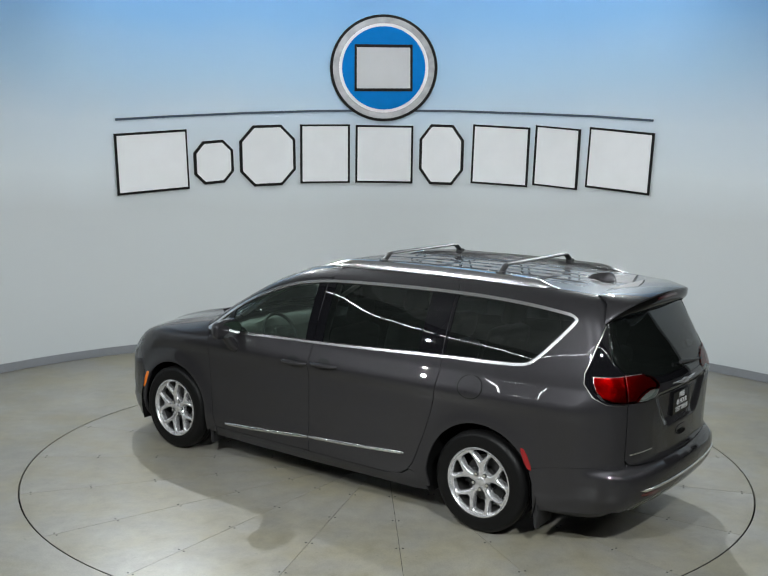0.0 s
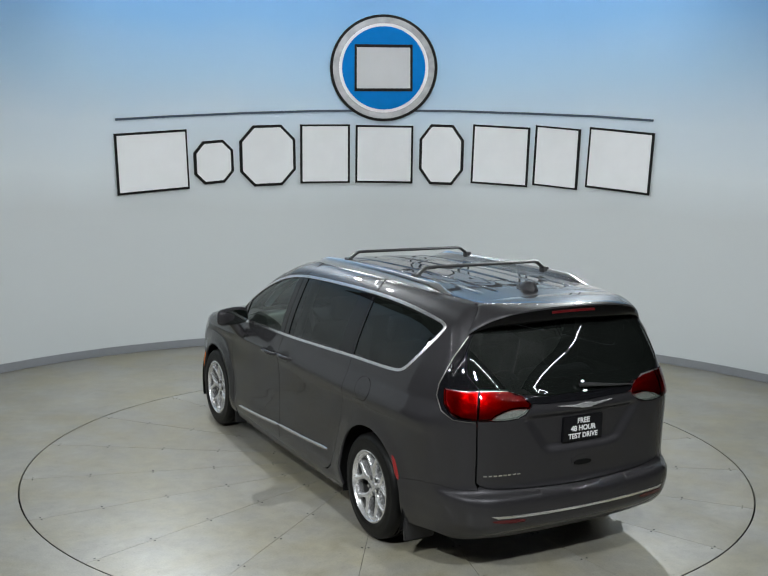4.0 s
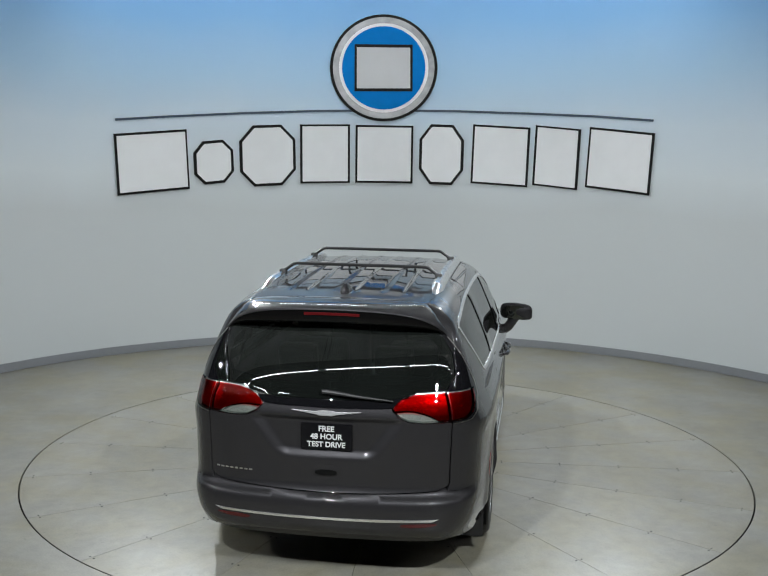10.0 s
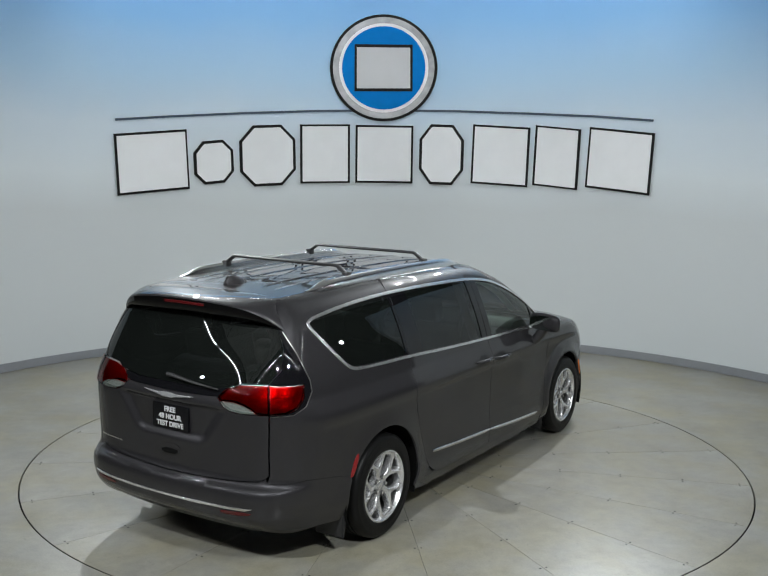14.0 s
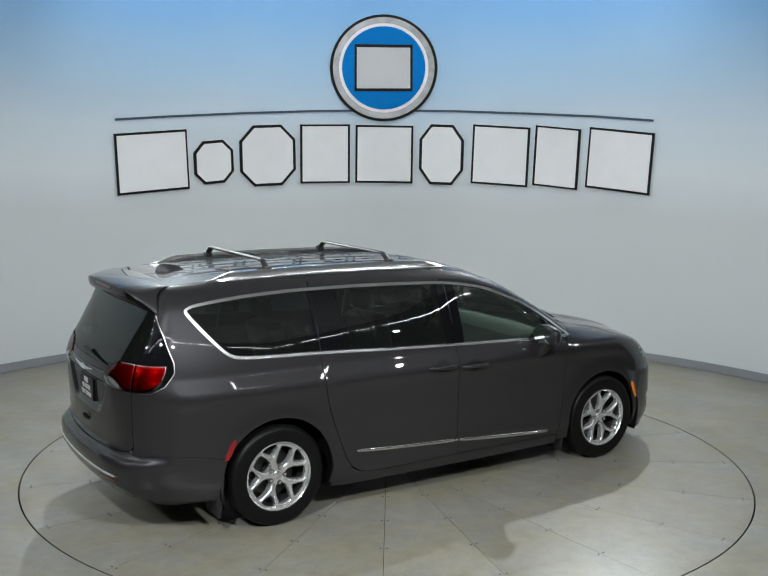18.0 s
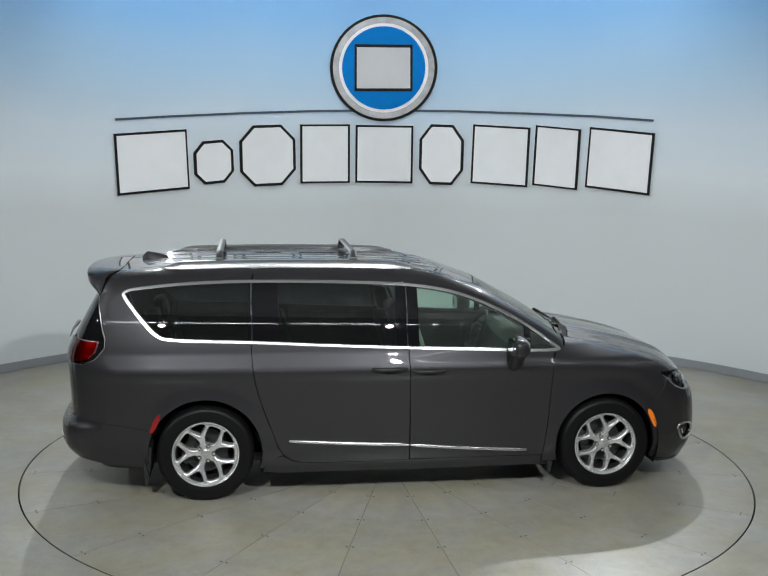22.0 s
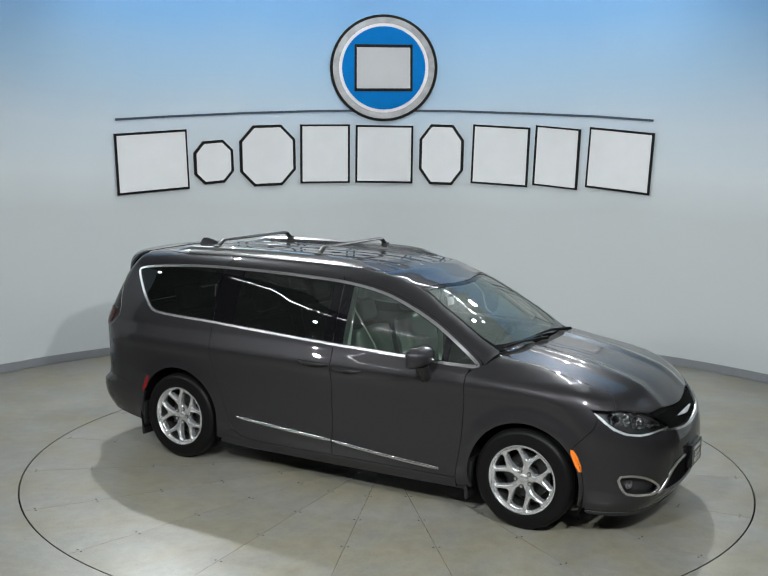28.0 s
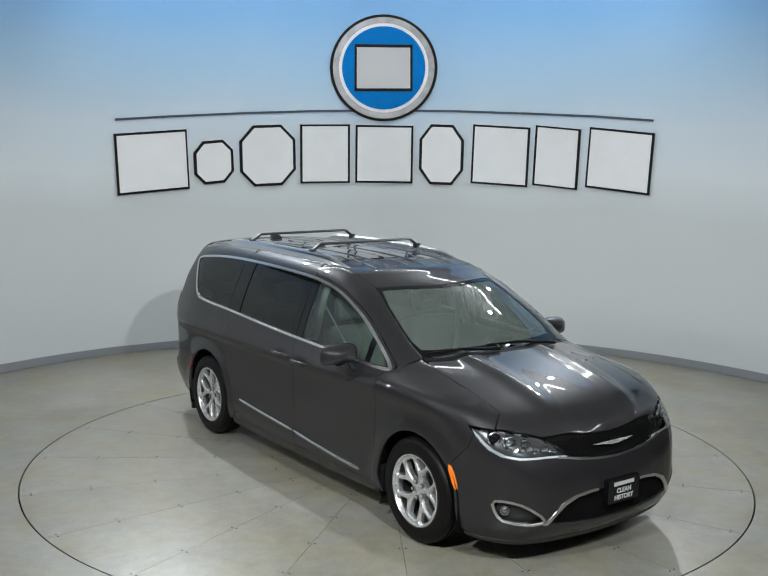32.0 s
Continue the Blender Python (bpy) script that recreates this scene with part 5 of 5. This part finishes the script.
# roof rails, cross bars, fin
for s in (1, -1):
    bm = bmesh.new()
    xs = np.linspace(-1.92, .17, 40)
    top_z = on_top(xs, np.full(40, .565), 0)[:, 2]
    rows = []
    for x, z in zip(xs, top_z):
        e = min((x + 1.92) / .22, (.17 - x) / .30, 1)
        h = .004 + .046 * (e * e * (3 - 2 * e))
        ww = .011 + .022 * e
        rows.append([bm.verts.new((x + CAR_SHIFT[0], s * (.565 + k) + CAR_SHIFT[1], z + q)) for k, q in ((-ww, -.01), (-ww, h * .7), (-ww * .4, h), (ww * .5, h * .92), (ww * 1.2, h * .4), (ww * 1.3, -.02))])
    for a, b in zip(rows, rows[1:]):
        for k in range(5):
            bm.faces.new((a[k], a[k + 1], b[k + 1], b[k]))
    bm.faces.new(rows[0])
    bm.faces.new(rows[-1][::-1])
    bmesh.ops.recalc_face_normals(bm, faces=bm.faces)
    part("roof_rail", bm, M_RAIL, van, "bright silver roof rail")
for xb in (-.41, -1.44):
    zr = float(on_top(np.array([xb]), np.array([.55]))[0][2])
    bm = bmesh.new()
    pts = [(xb, -.55, zr + .035), (xb, -.535, zr + .055), (xb, -.475, zr + .098), (xb, -.45, zr + .102), (xb, .45, zr + .102), (xb, .475, zr + .098), (xb, .535, zr + .055), (xb, .55, zr + .035)]
    tube(bm, [(x + CAR_SHIFT[0], y + CAR_SHIFT[1], z) for x, y, z in pts], .027, 10, .42)
    bmesh.ops.recalc_face_normals(bm, faces=bm.faces)
    part("cross_bar", bm, M_PLASTIC, van, "black roof cross bar")
    for s in (1, -1):
        bm = bmesh.new()
        box(bm, xb - .03, xb + .03, s * .55 - .025, s * .55 + .025, zr + .015, zr + .062, .012, Matrix.Translation(CAR_SHIFT))
        part("bar_foot", bm, M_PLASTIC, van, "black bar foot")
bm = bmesh.new()
rows = []
for i in range(13):
    t = i / 12
    x = -2.07 + .21 * t
    h = .074 * (1 - t) ** .55 * float(ease(t, -.12, .22)) + .004
    w = .036 * math.sin(math.pi * (.15 + .8 * t)) + .004
    zb = float(on_top(np.array([x]), np.array([0.]))[0][2])
    rows.append([bm.verts.new((x + CAR_SHIFT[0], CAR_SHIFT[1] + y, zb + z)) for y, z in ((-w, -.006), (-w * .8, h * .5), (-w * .4, h * .9), (w * .4, h * .9), (w * .8, h * .5), (w, -.006))])
for a, b in zip(rows, rows[1:]):
    for k in range(5):
        bm.faces.new((a[k], a[k + 1], b[k + 1], b[k]))
bm.faces.new(rows[0])
bm.faces.new(rows[-1][::-1])
bmesh.ops.recalc_face_normals(bm, faces=bm.faces)
part("antenna_fin", bm, M_PAINT, van, "shark fin aerial")

# door mirrors
for s in (1, -1):
    bm = bmesh.new()
    bmesh.ops.create_uvsphere(bm, u_segments=28, v_segments=18, radius=1)
    for v in bm.verts:
        x, y, z = v.co
        back = .038 if x < 0 else .105
        k = (abs(y) ** 4 + abs(z) ** 4) ** (1 / 4) / max((y * y + z * z) ** .5, 1e-6)
        k = 1 / max(k, 1e-6)
        v.co = Vector((x * back, y * k * .146, z * k * (.079 if z > 0 else .070) - .012 * max(0, y)))
    bmesh.ops.transform(bm, matrix=Matrix.Translation((.775 + CAR_SHIFT[0], s * 1.068 + CAR_SHIFT[1], 1.172)) @ pose(0, 0, 0, 0, 0, s * 8) @ Matrix.Diagonal((1, s, 1, 1)), verts=bm.verts)
    bmesh.ops.recalc_face_normals(bm, faces=bm.faces)
    mir = part("door_mirror", bm, M_PAINT, door_f[0 if s > 0 else 1], "grey door mirror shell")
    bm = bmesh.new()
    tube(bm, [(.78 + CAR_SHIFT[0], s * .945 + CAR_SHIFT[1], .99), (.79 + CAR_SHIFT[0], s * 1.0 + CAR_SHIFT[1], 1.03), (.80 + CAR_SHIFT[0], s * 1.06 + CAR_SHIFT[1], 1.12)], [.052, .055, .055], 12, .8)
    bmesh.ops.recalc_face_normals(bm, faces=bm.faces)
    part("mirror_arm", bm, M_PAINT, door_f[0 if s > 0 else 1], "grey mirror arm")
    bm = bmesh.new()
    pts = rounded([(-.112, -.060), (.122, -.064), (.122, .060), (-.112, .066)], 2)
    bm.faces.new([bm.verts.new((.737 + CAR_SHIFT[0], s * (1.055 + y) + CAR_SHIFT[1], 1.170 + z)) for y, z in pts])
    part("mirror_glass", bm, M_MIRROR, door_f[0 if s > 0 else 1], "mirror glass", False)

# cabin
def seat(x, y, w, mat, tall=1.0):
    top = new("seat")
    top.parent = van
    top["label"] = "grey leather seat"
    bm = bmesh.new()
    box(bm, x - .26, x + .28, y - w / 2, y + w / 2, .50, .68, .05, Matrix.Translation(CAR_SHIFT), 3)
    part("cushion", bm, mat, top)
    bm = bmesh.new()
    lean = Matrix.Translation(CAR_SHIFT) @ Matrix.Translation((x - .24, y, .62)) @ pose(0, 0, 0, 0, -14, 0)
    box(bm, -.09, .08, -w / 2 + .01, w / 2 - .01, 0, .60 * tall, .06, lean, 3)
    part("backrest", bm, mat, top)
    bm = bmesh.new()
    box(bm, -.06, .05, -.13, .13, .64 * tall, .64 * tall + .19, .045, lean, 3)
    part("headrest", bm, mat, top)


for y in (.40, -.40):
    seat(.35, y, .52, M_CABIN)
    seat(-.62, y, .50, M_TRIM)
seat(-1.55, .32, .60, M_TRIM, .9)
seat(-1.55, -.32, .60, M_TRIM, .9)
bm = bmesh.new()
rows = []
for y in np.linspace(-.70, .70, 25):
    hump = .035 * math.exp(-((y - .40) / .18) ** 2)
    rows.append([bm.verts.new((x + CAR_SHIFT[0] - .25 * y * y * k, y + CAR_SHIFT[1], z + hump * h)) for x, z, k, h in ((1.30, 1.10, .5, 0), (1.10, 1.115, .3, .3), (.95, 1.11, .1, 1), (.88, 1.06, 0, 1), (.86, .95, 0, 0), (.95, .75, 0, 0), (1.0, .5, 0, 0))])
for a, b in zip(rows, rows[1:]):
    for k in range(6):
        bm.faces.new((a[k], a[k + 1], b[k + 1], b[k]))
bmesh.ops.recalc_face_normals(bm, faces=bm.faces)
part("dashboard", bm, M_DASH, van, "dark grey dashboard")
bm = bmesh.new()
wm = Matrix.Translation((.80 + CAR_SHIFT[0], .40 + CAR_SHIFT[1], 1.03)) @ pose(0, 0, 0, 0, 0, -90) @ pose(0, 0, 0, -26)
lathe(bm, [(.185 + .015 * math.cos(t), .015 * math.sin(t)) for t in np.linspace(0, 2 * math.pi, 10, endpoint=False)], 40, wm, closed=True)
box(bm, -.17, .17, -.012, .012, -.025, .025, .008, wm)
box(bm, -.025, .025, -.012, .012, -.17, 0, .008, wm)
box(bm, -.07, .07, -.03, .02, -.07, .06, .02, wm)
part("steering_wheel", bm, M_TRIM, van, "black steering wheel")
bm = bmesh.new()
xs, ys = np.meshgrid(np.linspace(.45, -2.1, 30), np.linspace(-.56, .56, 13))
Pz = on_top(xs, ys, -.05)
g = [[bm.verts.new(Vector(Pz[i, j]) + CAR_VEC) for j in range(30)] for i in range(13)]
for i in range(12):
    for j in range(29):
        bm.faces.new((g[i][j], g[i][j + 1], g[i + 1][j + 1], g[i + 1][j]))
part("headlining", bm, M_LINING, van, "pale headlining")
bm = bmesh.new()
box(bm, -1.10, 1.10, -.84, .84, .26, .32, .01, Matrix.Translation(CAR_VEC))
box(bm, -2.10, -1.09, -.58, .58, .26, .32, .01, Matrix.Translation(CAR_VEC))
part("cabin_floor", bm, M_TRIM, van, "dark cabin carpet")
bm = bmesh.new()
box(bm, .52, .56, -.12, .12, 1.455, 1.525, .012, Matrix.Translation(CAR_VEC))
part("rear_view_mirror", bm, M_TRIM, van, "inside mirror")
for s in (1, -1):
    rod_pts = [(.98, .66, 1.22), (.70, .655, 1.40), (.45, .63, 1.52), (.2, .63, 1.57)]
    bm = bmesh.new()
    tube(bm, [(x + CAR_SHIFT[0], s * y + CAR_SHIFT[1], z) for x, y, z in rod_pts], .035, 8, .6)
    part("pillar_lining", bm, M_LINING, van, "pale pillar lining")
    bm = bmesh.new()
    tube(bm, [(-.03 + CAR_SHIFT[0], s * .64 + CAR_SHIFT[1], 1.57), (-.0 + CAR_SHIFT[0], s * .80 + CAR_SHIFT[1], 1.12)], .045, 8, .8)
    part("pillar_lining", bm, M_LINING, van, "pale pillar lining")
    bm = bmesh.new()
    tube(bm, [(.02 + CAR_SHIFT[0], s * .70 + CAR_SHIFT[1], 1.40), (.14 + CAR_SHIFT[0], s * .58 + CAR_SHIFT[1], 1.10), (.2 + CAR_SHIFT[0], s * .50 + CAR_SHIFT[1], .75)], .022, 6, .25)
    part("seat_belt", bm, M_LINING, van, "pale seat belt")

# wipers
for pts in ([(1.36, .52, .02), (1.31, .20, .028), (1.30, -.12, .024)], [(1.37, -.05, .02), (1.31, -.38, .03), (1.24, -.62, .024)]):
    bm = bmesh.new()
    w = []
    for x, y, h in pts:
        z = float(on_top(np.array([x]), np.array([y]))[0][2])
        w.append((x + CAR_SHIFT[0], y + CAR_SHIFT[1], z + h))
    tube(bm, w, [.014, .010, .006], 8)
    bmesh.ops.recalc_face_normals(bm, faces=bm.faces)
    part("wiper", bm, M_SEAL, van, "black windscreen wiper")


def motions():
    turn = [(t, 143.78 - 6.1693 * t) for t in range(0, 33, 2)]
    walk(turntable, [(t, pose(0, 0, 0, 0, 0, a)) for t, a in turn])
    walk(van, [(t, pose(0, 0, 0, 0, 0, a)) for t, a in turn])


motions()
